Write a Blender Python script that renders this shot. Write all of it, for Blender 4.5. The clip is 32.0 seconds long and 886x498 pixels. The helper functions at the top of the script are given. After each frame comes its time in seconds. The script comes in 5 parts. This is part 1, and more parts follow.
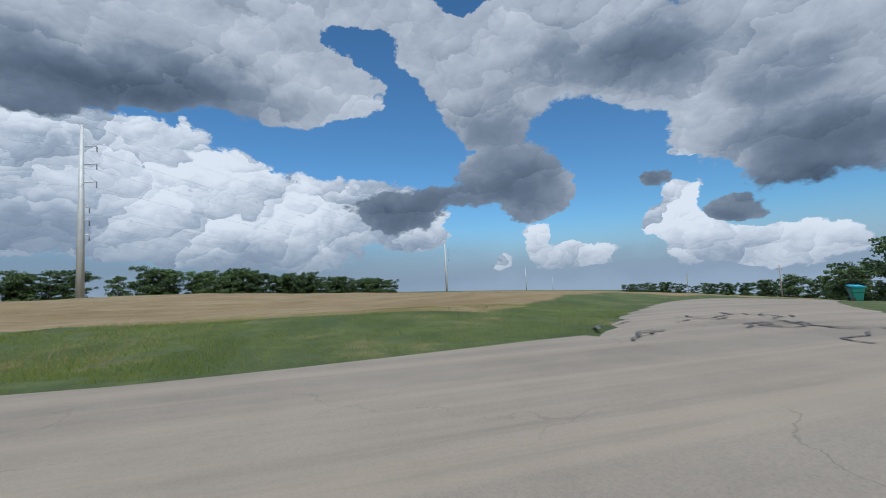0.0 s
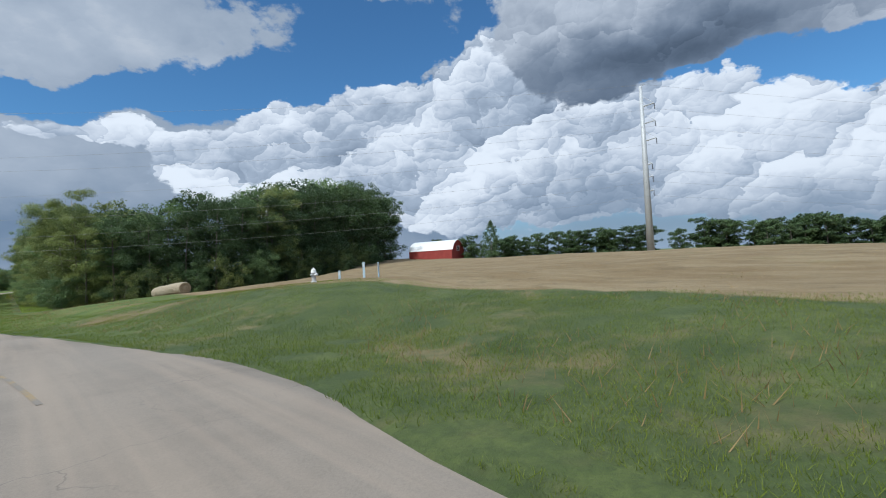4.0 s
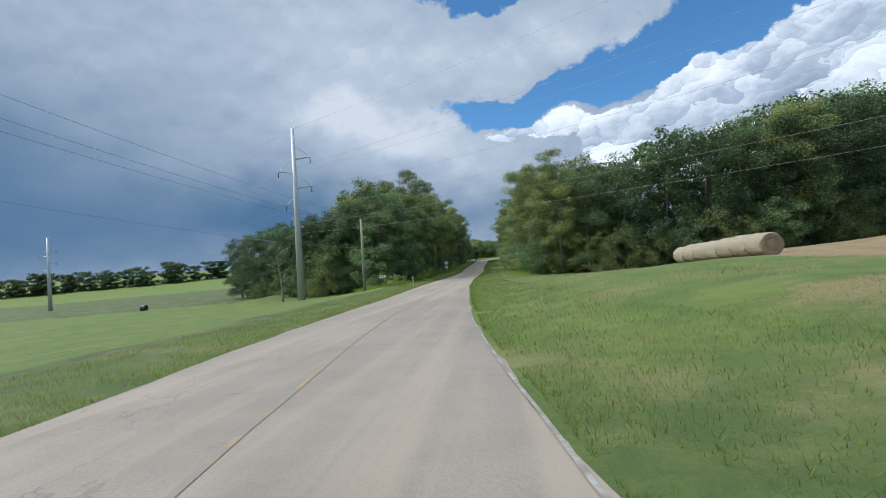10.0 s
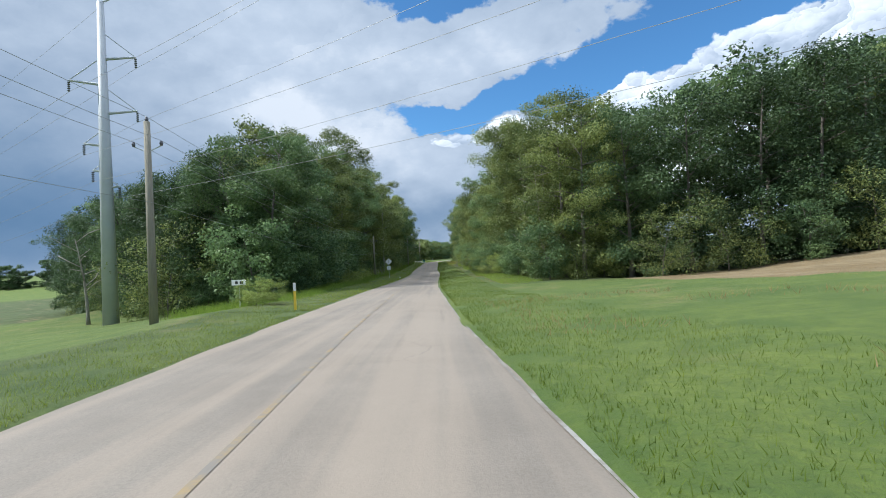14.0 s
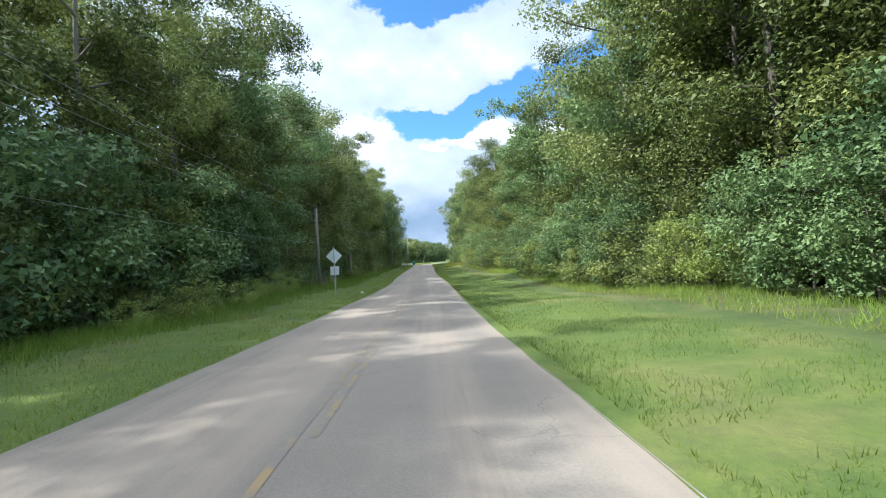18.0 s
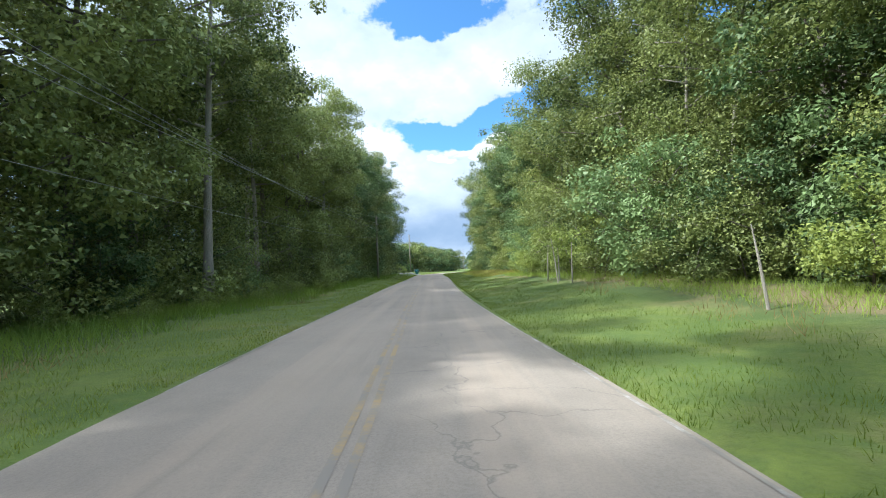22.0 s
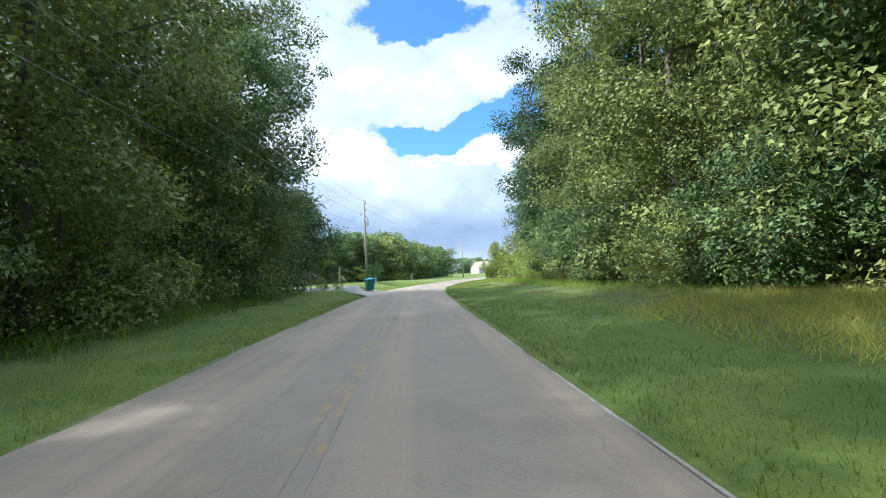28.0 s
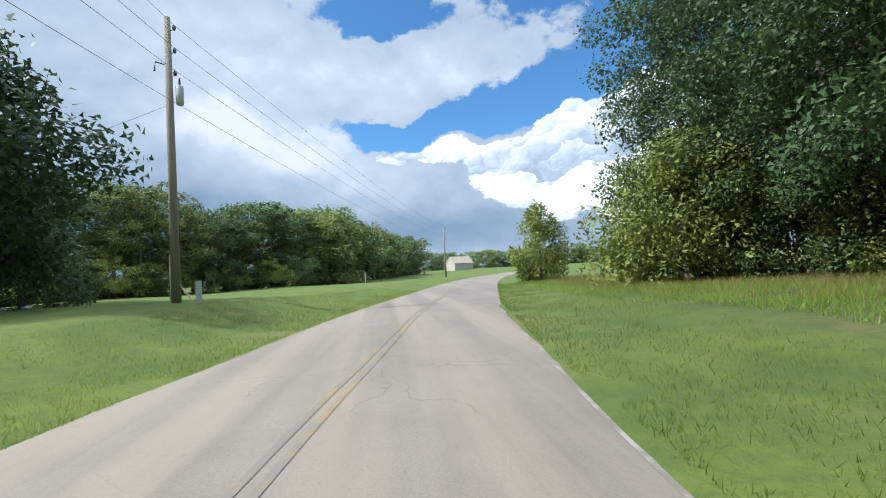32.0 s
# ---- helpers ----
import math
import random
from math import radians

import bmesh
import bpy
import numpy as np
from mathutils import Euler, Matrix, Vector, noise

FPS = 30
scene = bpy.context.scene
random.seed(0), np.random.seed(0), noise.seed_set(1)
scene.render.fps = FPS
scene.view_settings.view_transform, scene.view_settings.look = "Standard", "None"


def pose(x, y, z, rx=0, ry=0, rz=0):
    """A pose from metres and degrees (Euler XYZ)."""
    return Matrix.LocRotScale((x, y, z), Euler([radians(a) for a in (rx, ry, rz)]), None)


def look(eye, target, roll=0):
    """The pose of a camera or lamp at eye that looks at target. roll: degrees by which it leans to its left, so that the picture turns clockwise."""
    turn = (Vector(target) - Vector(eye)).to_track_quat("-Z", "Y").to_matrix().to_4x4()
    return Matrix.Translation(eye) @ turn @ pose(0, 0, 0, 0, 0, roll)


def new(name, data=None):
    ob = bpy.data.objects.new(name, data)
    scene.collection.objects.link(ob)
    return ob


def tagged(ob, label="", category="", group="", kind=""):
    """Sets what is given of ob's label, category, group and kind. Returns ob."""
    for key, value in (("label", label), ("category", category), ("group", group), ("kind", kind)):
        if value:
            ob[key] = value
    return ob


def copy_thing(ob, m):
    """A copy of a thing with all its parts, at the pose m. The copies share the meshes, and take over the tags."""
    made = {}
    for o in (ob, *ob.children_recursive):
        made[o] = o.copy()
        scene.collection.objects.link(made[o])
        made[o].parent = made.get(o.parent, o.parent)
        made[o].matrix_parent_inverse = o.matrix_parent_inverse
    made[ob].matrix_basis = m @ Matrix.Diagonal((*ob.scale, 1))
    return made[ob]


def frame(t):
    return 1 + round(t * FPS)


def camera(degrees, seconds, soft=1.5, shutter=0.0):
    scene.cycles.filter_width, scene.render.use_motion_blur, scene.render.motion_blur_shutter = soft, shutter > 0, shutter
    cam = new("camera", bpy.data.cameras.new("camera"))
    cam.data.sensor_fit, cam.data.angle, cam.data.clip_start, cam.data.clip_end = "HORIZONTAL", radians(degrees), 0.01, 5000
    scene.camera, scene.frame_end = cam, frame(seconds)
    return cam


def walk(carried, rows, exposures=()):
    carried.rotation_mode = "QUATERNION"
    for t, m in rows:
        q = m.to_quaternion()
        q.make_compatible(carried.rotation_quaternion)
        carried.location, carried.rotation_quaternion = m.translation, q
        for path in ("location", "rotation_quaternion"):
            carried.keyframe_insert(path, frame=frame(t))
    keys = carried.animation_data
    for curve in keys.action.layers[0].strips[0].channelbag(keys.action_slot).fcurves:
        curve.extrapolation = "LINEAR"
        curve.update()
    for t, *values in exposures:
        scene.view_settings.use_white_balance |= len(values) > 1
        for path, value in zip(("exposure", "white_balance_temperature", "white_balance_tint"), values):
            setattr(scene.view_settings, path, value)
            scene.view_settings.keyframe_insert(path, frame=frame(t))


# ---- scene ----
cam = camera(88.5, 32.0, soft=1.0, shutter=0.0)
PATH = [
    (0, -2.83, -63.53, 1.89, 94.38, 2.78, -106.54),
    (0.5, -2.21, -63.66, 1.93, 94.54, 2.65, -102.59),
    (1, -1.53, -63.77, 1.96, 94.64, 2.49, -97.34),
    (1.5, -0.74, -63.85, 2.00, 94.62, 2.30, -90.63),
    (2, 0.18, -63.78, 2.03, 94.46, 2.13, -82.91),
    (2.5, 1.27, -63.41, 2.06, 94.06, 2.03, -73.58),
    (3, 2.19, -62.61, 2.09, 93.16, 2.02, -63.72),
    (3.5, 3.07, -61.59, 2.09, 92.32, 2.36, -54.11),
    (4, 3.87, -60.30, 2.08, 91.70, 2.97, -43.77),
    (4.5, 4.54, -58.73, 2.06, 91.43, 3.57, -33.62),
    (5, 5.11, -56.94, 2.02, 91.34, 3.48, -23.96),
    (5.5, 5.48, -54.90, 1.98, 91.24, 3.08, -15.67),
    (6, 5.62, -52.66, 1.92, 91.04, 2.55, -9.08),
    (6.5, 5.57, -50.31, 1.85, 90.82, 2.10, -3.97),
    (7, 5.67, -47.96, 1.76, 90.84, 2.28, 0.41),
    (7.5, 5.31, -45.44, 1.67, 90.89, 2.49, 3.13),
    (8, 4.96, -42.87, 1.58, 90.90, 2.78, 4.78),
    (8.5, 4.60, -40.30, 1.49, 90.93, 3.08, 5.63),
    (9, 4.09, -37.58, 1.39, 90.97, 3.35, 6.07),
    (9.5, 3.62, -34.68, 1.28, 91.00, 3.53, 6.31),
    (10, 3.18, -31.65, 1.17, 91.06, 3.59, 6.36),
    (10.5, 2.64, -28.38, 1.05, 91.03, 3.50, 5.97),
    (11, 2.13, -24.98, 0.92, 91.02, 3.39, 5.19),
    (11.5, 1.66, -21.43, 0.79, 91.01, 3.25, 4.20),
    (12, 1.23, -17.61, 0.65, 90.97, 3.07, 3.06),
    (12.5, 0.88, -13.52, 0.49, 90.98, 2.92, 1.88),
    (13, 0.63, -9.21, 0.32, 91.01, 2.79, 0.89),
    (13.5, 0.27, -4.72, 0.16, 91.05, 2.77, -0.01),
    (14, 0.00, -0.00, 0.00, 91.12, 2.80, -0.75),
    (14.5, -0.23, 4.95, -0.14, 91.25, 2.86, -0.88),
    (15, -0.47, 10.00, -0.27, 91.41, 2.92, -0.66),
    (15.5, -0.74, 15.13, -0.39, 91.51, 3.00, -0.52),
    (16, -1.01, 20.35, -0.51, 91.52, 3.11, -0.65),
    (16.5, -1.25, 25.66, -0.62, 91.48, 3.22, -1.00),
    (17, -1.43, 31.07, -0.75, 91.50, 3.19, -1.28),
    (17.5, -1.53, 36.56, -0.87, 91.54, 3.17, -1.60),
    (18, -1.62, 42.12, -0.99, 91.60, 3.23, -2.19),
    (18.5, -1.70, 47.80, -1.12, 91.71, 3.21, -2.79),
    (19, -1.57, 53.75, -1.25, 91.88, 3.10, -3.35),
    (19.5, -1.39, 59.81, -1.37, 92.08, 2.94, -3.51),
    (20, -1.21, 65.88, -1.47, 92.33, 2.77, -3.03),
    (20.5, -1.19, 71.97, -1.53, 92.59, 2.74, -2.30),
    (21, -1.32, 77.87, -1.55, 92.81, 2.68, -1.74),
    (21.5, -1.50, 83.60, -1.56, 92.91, 2.65, -1.36),
    (22, -1.82, 89.27, -1.55, 93.03, 2.69, -1.25),
    (22.5, -2.07, 94.99, -1.53, 93.12, 2.74, -1.20),
    (23, -2.36, 100.72, -1.49, 93.16, 2.78, -1.33),
    (23.5, -2.65, 106.35, -1.44, 93.23, 2.84, -1.82),
    (24, -2.76, 112.13, -1.37, 93.23, 2.89, -2.55),
    (24.5, -2.66, 118.16, -1.31, 93.30, 2.92, -3.33),
    (25, -2.48, 124.36, -1.22, 93.56, 2.96, -4.27),
    (25.5, -2.24, 130.60, -1.12, 93.73, 2.95, -4.62),
    (26, -2.00, 136.79, -1.01, 93.74, 2.86, -4.21),
    (26.5, -1.82, 142.79, -0.90, 93.63, 2.70, -3.46),
    (27, -1.77, 148.51, -0.81, 93.60, 2.54, -3.37),
    (27.5, -1.76, 154.13, -0.74, 93.52, 2.55, -3.41),
    (28, -1.73, 159.67, -0.67, 93.49, 2.72, -3.38),
    (28.5, -1.70, 165.25, -0.61, 93.45, 2.92, -3.34),
    (29, -1.73, 170.83, -0.55, 93.40, 3.05, -3.32),
    (29.5, -1.69, 176.40, -0.50, 93.33, 3.21, -3.37),
    (30, -1.71, 182.03, -0.45, 93.32, 3.25, -3.64),
    (30.5, -1.63, 187.69, -0.40, 93.29, 3.31, -4.30),
    (31, -1.48, 192.95, -0.36, 93.17, 3.33, -5.31),
    (31.5, -1.18, 197.60, -0.33, 93.13, 3.33, -6.43),
    (32, -0.55, 202.45, -0.32, 92.95, 3.17, -7.61),
]
walk(cam, [(t, pose(*r)) for t, *r in PATH], exposures=[(0.0, -0.5, 5600, 8), (2.0, -0.5, 5600, 8), (4.0, -0.35, 5600, 8), (7.0, -0.2, 5600, 8), (9.0, -0.1, 5600, 8), (12.0, -0.1, 5600, 8), (14.0, 0.15, 5600, 8), (17.0, 0.72, 5600, 8), (20.0, 0.9, 5600, 8), (28.0, 0.9, 5600, 8), (30.5, 0.45, 5600, 8), (32.0, 0.3, 5600, 8)])

# ------------------------------------------------------------------ light
SUN_AZ, SUN_EL = -92.0, 48.0   # degrees clockwise from +y, above the horizon
world = bpy.data.worlds.new("sky")
scene.world = world
world.use_nodes = True
wn = world.node_tree.nodes
wl = world.node_tree.links
wn.clear()


def wmath(op, a, b=None, c=None, clamp=False):
    n = wn.new("ShaderNodeMath")
    n.operation = op
    n.use_clamp = clamp
    for i, v in enumerate((a, b, c)):
        if v is None:
            continue
        if isinstance(v, (int, float)):
            n.inputs[i].default_value = v
        else:
            wl.new(v, n.inputs[i])
    return n.outputs[0]


def wstep(v, lo, hi):
    n = wn.new("ShaderNodeMapRange")
    n.interpolation_type = "SMOOTHSTEP"
    for i, k in ((1, lo), (2, hi), (3, 0.0), (4, 1.0)):
        n.inputs[i].default_value = k
    wl.new(v, n.inputs[0])
    return n.outputs[0]


def wmix(f, a, b):
    n = wn.new("ShaderNodeMix")
    n.data_type = "RGBA"
    for s, v in ((n.inputs[0], f), (n.inputs[6], a), (n.inputs[7], b)):
        if isinstance(v, (tuple, float)):
            s.default_value = (*v, 1) if isinstance(v, tuple) else v
        else:
            wl.new(v, s)
    return n.outputs[2]


def sky_noise(vec, scale, detail, rough, offset):
    m = wn.new("ShaderNodeVectorMath")
    m.operation = "ADD"
    m.inputs[1].default_value = offset
    wl.new(vec, m.inputs[0])
    n = wn.new("ShaderNodeTexNoise")
    n.inputs["Scale"].default_value = scale
    n.inputs["Detail"].default_value = detail
    n.inputs["Roughness"].default_value = rough
    wl.new(m.outputs[0], n.inputs["Vector"])
    return n.outputs["Fac"]


coord = wn.new("ShaderNodeTexCoord")
sep = wn.new("ShaderNodeSeparateXYZ")
wl.new(coord.outputs["Generated"], sep.inputs[0])
azim = wmath("MULTIPLY", wmath("ARCTAN2", sep.outputs[0], sep.outputs[1]), 57.2958)
elev = wmath("MULTIPLY", wmath("ARCSINE", sep.outputs[2]), 57.2958)
comb = wn.new("ShaderNodeCombineXYZ")
wl.new(azim, comb.inputs[0])
wl.new(wmath("MULTIPLY", elev, 1.5), comb.inputs[1])
flat = comb.outputs[0]
# billows push the outlines of the clouds about


def lumps(offset, scale=0.16):
    """Cauliflower heads: rounded cells at several sizes, 1 on a head and 0 in the creases."""
    m = wn.new("ShaderNodeVectorMath")
    m.operation = "ADD"
    m.inputs[1].default_value = offset
    wl.new(curly, m.inputs[0])
    v = wn.new("ShaderNodeTexVoronoi")
    v.feature = "SMOOTH_F1"
    v.normalize = True
    v.inputs["Scale"].default_value = scale
    v.inputs["Detail"].default_value = 2.0
    v.inputs["Roughness"].default_value = 0.55
    v.inputs["Smoothness"].default_value = 0.35
    wl.new(m.outputs[0], v.inputs["Vector"])
    return wmath("SUBTRACT", 1.0, wmath("MULTIPLY", v.outputs["Distance"], 1.6))


warp_a = wmath("MULTIPLY", wmath("SUBTRACT", sky_noise(flat, 0.10, 6, 0.55, (3, 7, 1)), 0.5), 12.0)
warp_e = wmath("MULTIPLY", wmath("SUBTRACT", sky_noise(flat, 0.12, 6, 0.55, (31, 17, 5)), 0.5), 7.0)
az_w = wmath("ADD", azim, warp_a)
el_w = wmath("ADD", elev, warp_e)
comb2 = wn.new("ShaderNodeCombineXYZ")
bend_a = wmath("MULTIPLY", wmath("SUBTRACT", sky_noise(flat, 0.10, 1, 0.5, (3, 7, 1)), 0.5), 6.0)
bend_e = wmath("MULTIPLY", wmath("SUBTRACT", sky_noise(flat, 0.16, 1, 0.5, (31, 17, 5)), 0.5), 5.0)
wl.new(wmath("ADD", azim, bend_a), comb2.inputs[0])
wl.new(wmath("ADD", wmath("MULTIPLY", elev, 1.35), bend_e), comb2.inputs[1])
curly = comb2.outputs[0]


def puffs(rows):
    """Sum of soft ellipses: azimuth, elevation, half widths, weight."""
    total = None
    for a, e, ra, re, w in rows:
        u = wmath("MULTIPLY", wmath("SUBTRACT", az_w, a), 1.0 / ra)
        v = wmath("MULTIPLY", wmath("SUBTRACT", el_w, e), 1.0 / re)
        q = wmath("MULTIPLY_ADD", u, u, wmath("MULTIPLY", v, v))
        g = wmath("MULTIPLY", wmath("EXPONENT", wmath("MULTIPLY", q, -1.0)), w)
        total = g if total is None else wmath("ADD", total, g)
    return total


def billows(offset, scale, light=(-0.35, 1.0)):
    """Rounded heads lit from above: each cell runs from bright on its upper side to shaded on its lower."""
    m = wn.new("ShaderNodeVectorMath")
    m.operation = "ADD"
    m.inputs[1].default_value = offset
    wl.new(curled, m.inputs[0])
    v = wn.new("ShaderNodeTexVoronoi")
    v.inputs["Scale"].default_value = scale
    v.inputs["Detail"].default_value = 0.0
    wl.new(m.outputs[0], v.inputs["Vector"])
    d = wn.new("ShaderNodeVectorMath")
    d.operation = "SUBTRACT"
    wl.new(m.outputs[0], d.inputs[0]), wl.new(v.outputs["Position"], d.inputs[1])
    k = wn.new("ShaderNodeVectorMath")
    k.operation = "DOT_PRODUCT"
    k.inputs[1].default_value = (light[0] * scale, light[1] * scale, 0)
    wl.new(d.outputs[0], k.inputs[0])
    return k.outputs["Value"]


# fine curls on the heads
comb3 = wn.new("ShaderNodeCombineXYZ")
curl_a = wmath("MULTIPLY", wmath("SUBTRACT", sky_noise(flat, 0.30, 4, 0.5, (9, 2, 8)), 0.5), 5.5)
curl_e = wmath("MULTIPLY", wmath("SUBTRACT", sky_noise(flat, 0.32, 4, 0.5, (61, 27, 3)), 0.5), 5.0)
wl.new(wmath("ADD", azim, curl_a), comb3.inputs[0])
wl.new(wmath("ADD", wmath("MULTIPLY", elev, 1.25), curl_e), comb3.inputs[1])
curled = comb3.outputs[0]
big_head, mid_head, small_head = billows((0, 0, 0), 0.12), billows((17, 5, 1), 0.27), billows((3, 29, 2), 0.7)
relief = wmath("ADD", wmath("MULTIPLY", big_head, 0.36), wmath("ADD", wmath("MULTIPLY", mid_head, 0.21), wmath("MULTIPLY", small_head, 0.09)))

gap = puffs([(38, 25, 9, 5, 1.1), (30, 20, 7, 2.2, 0.9), (12, 18.6, 9, 1.8, 1.0), (23, 21.5, 8, 2.8, 1.1), (1, 17.4, 5, 1.5, 0.9), (2, 31.0, 9, 2.6, 1.0), (26, 33, 9, 4, 0.8)])
# the east and south-east are clear between the towers
gap = wmath("ADD", gap, wmath("MULTIPLY", wstep(azim, 44.0, 58.0), wstep(azim, 178.0, 162.0)))
fill = sky_noise(flat, 0.075, 10, 0.62, (11, 3, 2))
head_lump = lumps((0, 0, 0), 0.22)
fine_lump = lumps((40, 13, 2), 0.55)
rag = wmath("ADD", wmath("MULTIPLY", wmath("SUBTRACT", sky_noise(flat, 0.42, 8, 0.66, (7, 1, 3)), 0.5), 0.38), wmath("ADD", wmath("MULTIPLY", wmath("SUBTRACT", head_lump, 0.45), 0.30), wmath("MULTIPLY", wmath("SUBTRACT", fine_lump, 0.45), 0.22)))
cover = wmath("SUBTRACT", wmath("ADD", wmath("ADD", wmath("MULTIPLY", fill, 1.1), 0.20), rag), gap)
cloud_mask = wstep(cover, 0.36, 0.54)
low = wstep(elev, 0.0, 8.0)
# the wide soft layer: pale grey, brighter and darker in broad swells
rain = puffs([(-58, 5, 28, 9, 1.15), (-22, 5.5, 15, 5, 1.0), (6, 5, 18, 3.0, 0.7), (58, 4, 26, 2.2, 0.85), (92, 2.5, 16, 2, 0.5), (-52, 15, 14, 6, 0.5)])
bright = puffs([(-18, 17.5, 7, 2.6, 1.2), (-8, 15, 8, 3, 0.9), (-3, 12, 10, 3, 0.4), (0, 23, 16, 3.5, 0.45), (-18, 26, 14, 5, 0.5), (88, 30, 12, 4, 0.6), (12, 23.5, 8, 2, 0.5)])
billow = sky_noise(flat, 0.07, 6, 0.55, (5, 9, 4))
billow_up = sky_noise(flat, 0.07, 6, 0.55, (5, 11.6, 4))
swell = wmath("ADD", wmath("MULTIPLY", wmath("SUBTRACT", billow, billow_up), 0.7), wmath("MULTIPLY", relief, 0.07))
lit = wmath("ADD", wmath("ADD", wmath("MULTIPLY", bright, 0.3), 0.68), swell, None, True)
ramp = wn.new("ShaderNodeValToRGB")
wl.new(lit, ramp.inputs[0])
ramp.color_ramp.elements[0].position, ramp.color_ramp.elements[0].color = 0.0, (0.12, 0.155, 0.22, 1)
ramp.color_ramp.elements[1].position, ramp.color_ramp.elements[1].color = 1.0, (1.0, 1.0, 1.0, 1)
for pos, colour in ((0.35, (0.29, 0.355, 0.455, 1)), (0.62, (0.52, 0.59, 0.68, 1)), (0.85, (0.74, 0.79, 0.85, 1))):
    ramp.color_ramp.elements.new(pos).color = colour
tone = wmix(wmath("MULTIPLY", rain, 0.82, None, True), ramp.outputs[0], (0.135, 0.25, 0.4))
# towering white heads with hard edges
head = puffs([(19, 11, 9, 3.6, 0.85), (30, 9, 9, 4.5, 0.8), (8, 15.0, 7, 1.5, 1.0), (23, 14.5, 5, 3.2, 1.1), (36, 16.5, 8, 4, 1.2), (37, 13, 16, 3, 1.0), (50, 9, 12, 4, 1.0),
              (67, 11.2, 7.6, 6.5, 1), (76, 11.9, 7.6, 6.0, 1), (82, 9.7, 9.9, 6.4, 1), (91, 6.4, 8.8, 4.2, 1), (98, 10.4, 6.2, 3.5, 1), (105, 6.0, 4.3, 3.0, 1), (63, 12.3, 4.2, 4.5, 1), (119, 5.2, 2.1, 2.8, 1), (122, 2.7, 3.7, 1.7, 1), (126, 2.9, 2.1, 1.8, 1), (114, 2.2, 1.5, 1.4, 1), (134, 7.7, 2.5, 3.1, 1), (136, 3.7, 4.2, 3.4, 0.9), (142, 2.3, 3.7, 2.5, 0.9), (148, 2.6, 4.1, 2.0, 0.8), (136, 13.1, 1.6, 0.8, 1), (51, 23.0, 5.9, 4.8, 1.1), (41, 15.8, 4.4, 4.5, 1.1), (46, 11.7, 10.3, 6.8, 1), (56, 12.0, 10.2, 6.9, 1)])
head_mask = wstep(wmath("ADD", head, wmath("MULTIPLY", rag, 1.25)), 0.50, 0.60)
head_lit = wmath("ADD", wmath("ADD", 0.69, wmath("MULTIPLY", wmath("SUBTRACT", billow, 0.5), 1.3)), relief, None, True)
ramp2 = wn.new("ShaderNodeValToRGB")
wl.new(head_lit, ramp2.inputs[0])
ramp2.color_ramp.elements[0].position, ramp2.color_ramp.elements[0].color = 0.08, (0.36, 0.43, 0.53, 1)
ramp2.color_ramp.elements[1].position, ramp2.color_ramp.elements[1].color = 0.9, (1.42, 1.42, 1.4, 1)
ramp2.color_ramp.elements.new(0.45).color = (0.68, 0.75, 0.84, 1)
ramp2.color_ramp.elements.new(0.66).color = (1.06, 1.09, 1.13, 1)
# nearer clouds with shaded bases
deck = puffs([(71, 27.9, 17.2, 6.2, 1.1), (84, 26.8, 13.9, 6.4, 1.1), (62, 22.4, 9.2, 4.4, 1), (94, 23.6, 7.4, 3.3, 1), (78, 33.8, 22.3, 4.7, 1), (108, 25.5, 5.0, 5.3, 1), (113, 29.4, 8.4, 4.4, 1), (114, 19.2, 4.8, 4.4, 1.1), (115, 12.4, 7.1, 4.0, 1.2), (120, 9.9, 3.6, 1.7, 1), (101, 9.3, 5.8, 3.0, 1.2), (123, 26.9, 10.3, 5.5, 1.1), (138, 21.9, 11.2, 5.8, 1.1), (147, 14.5, 7.7, 6.0, 1.1), (152, 20.0, 10.6, 8.7, 1.2), (141, 16.3, 5.3, 3.3, 0.9), (132, 11.1, 2.0, 1.2, 1), (140, 6.7, 2.4, 1.3, 1), (101, 31.8, 6.4, 2.1, 0.75)])
# rifts of blue between them
deck = wmath("SUBTRACT", deck, puffs([(96, 29.7, 2.9, 2.6, 0.9), (98, 26.2, 2.9, 3.0, 0.9), (102, 21.9, 3.3, 2.9, 0.9), (109, 32.8, 4.4, 1.6, 0.9), (74, 17.9, 2.1, 1.4, 0.7), (101, 16.6, 6.4, 2.7, 0.8), (127, 17.4, 4.5, 2.5, 0.8)]))
deck_mask = wstep(wmath("ADD", deck, wmath("MULTIPLY", rag, 1.15)), 0.48, 0.62)
dark = puffs([(66, 21.2, 12.4, 3.0, 1), (62, 16.7, 5.3, 1.7, 1), (78, 22.5, 8.1, 2.7, 0.7), (115, 11.1, 9.1, 3.6, 0.85), (114, 17.9, 5.3, 3.1, 0.5), (101, 9.0, 6.6, 3.3, 0.9), (133, 24.4, 7.2, 2.9, 0.8), (148, 11.9, 6.4, 2.9, 1), (146, 8.5, 4.4, 1.5, 0.9), (132, 11.1, 2.4, 1.5, 0.9), (140, 6.5, 2.8, 1.4, 0.8), (123, 25.1, 6.3, 2.7, 0.35), (145, 19.0, 5.1, 2.4, 0.5)])
ramp3 = wn.new("ShaderNodeValToRGB")
shade = wmath("ADD", wmath("SUBTRACT", 0.76, wmath("MULTIPLY", dark, 0.62)), wmath("ADD", wmath("MULTIPLY", swell, 0.9), wmath("MULTIPLY", relief, 0.2)), None, True)
wl.new(shade, ramp3.inputs[0])
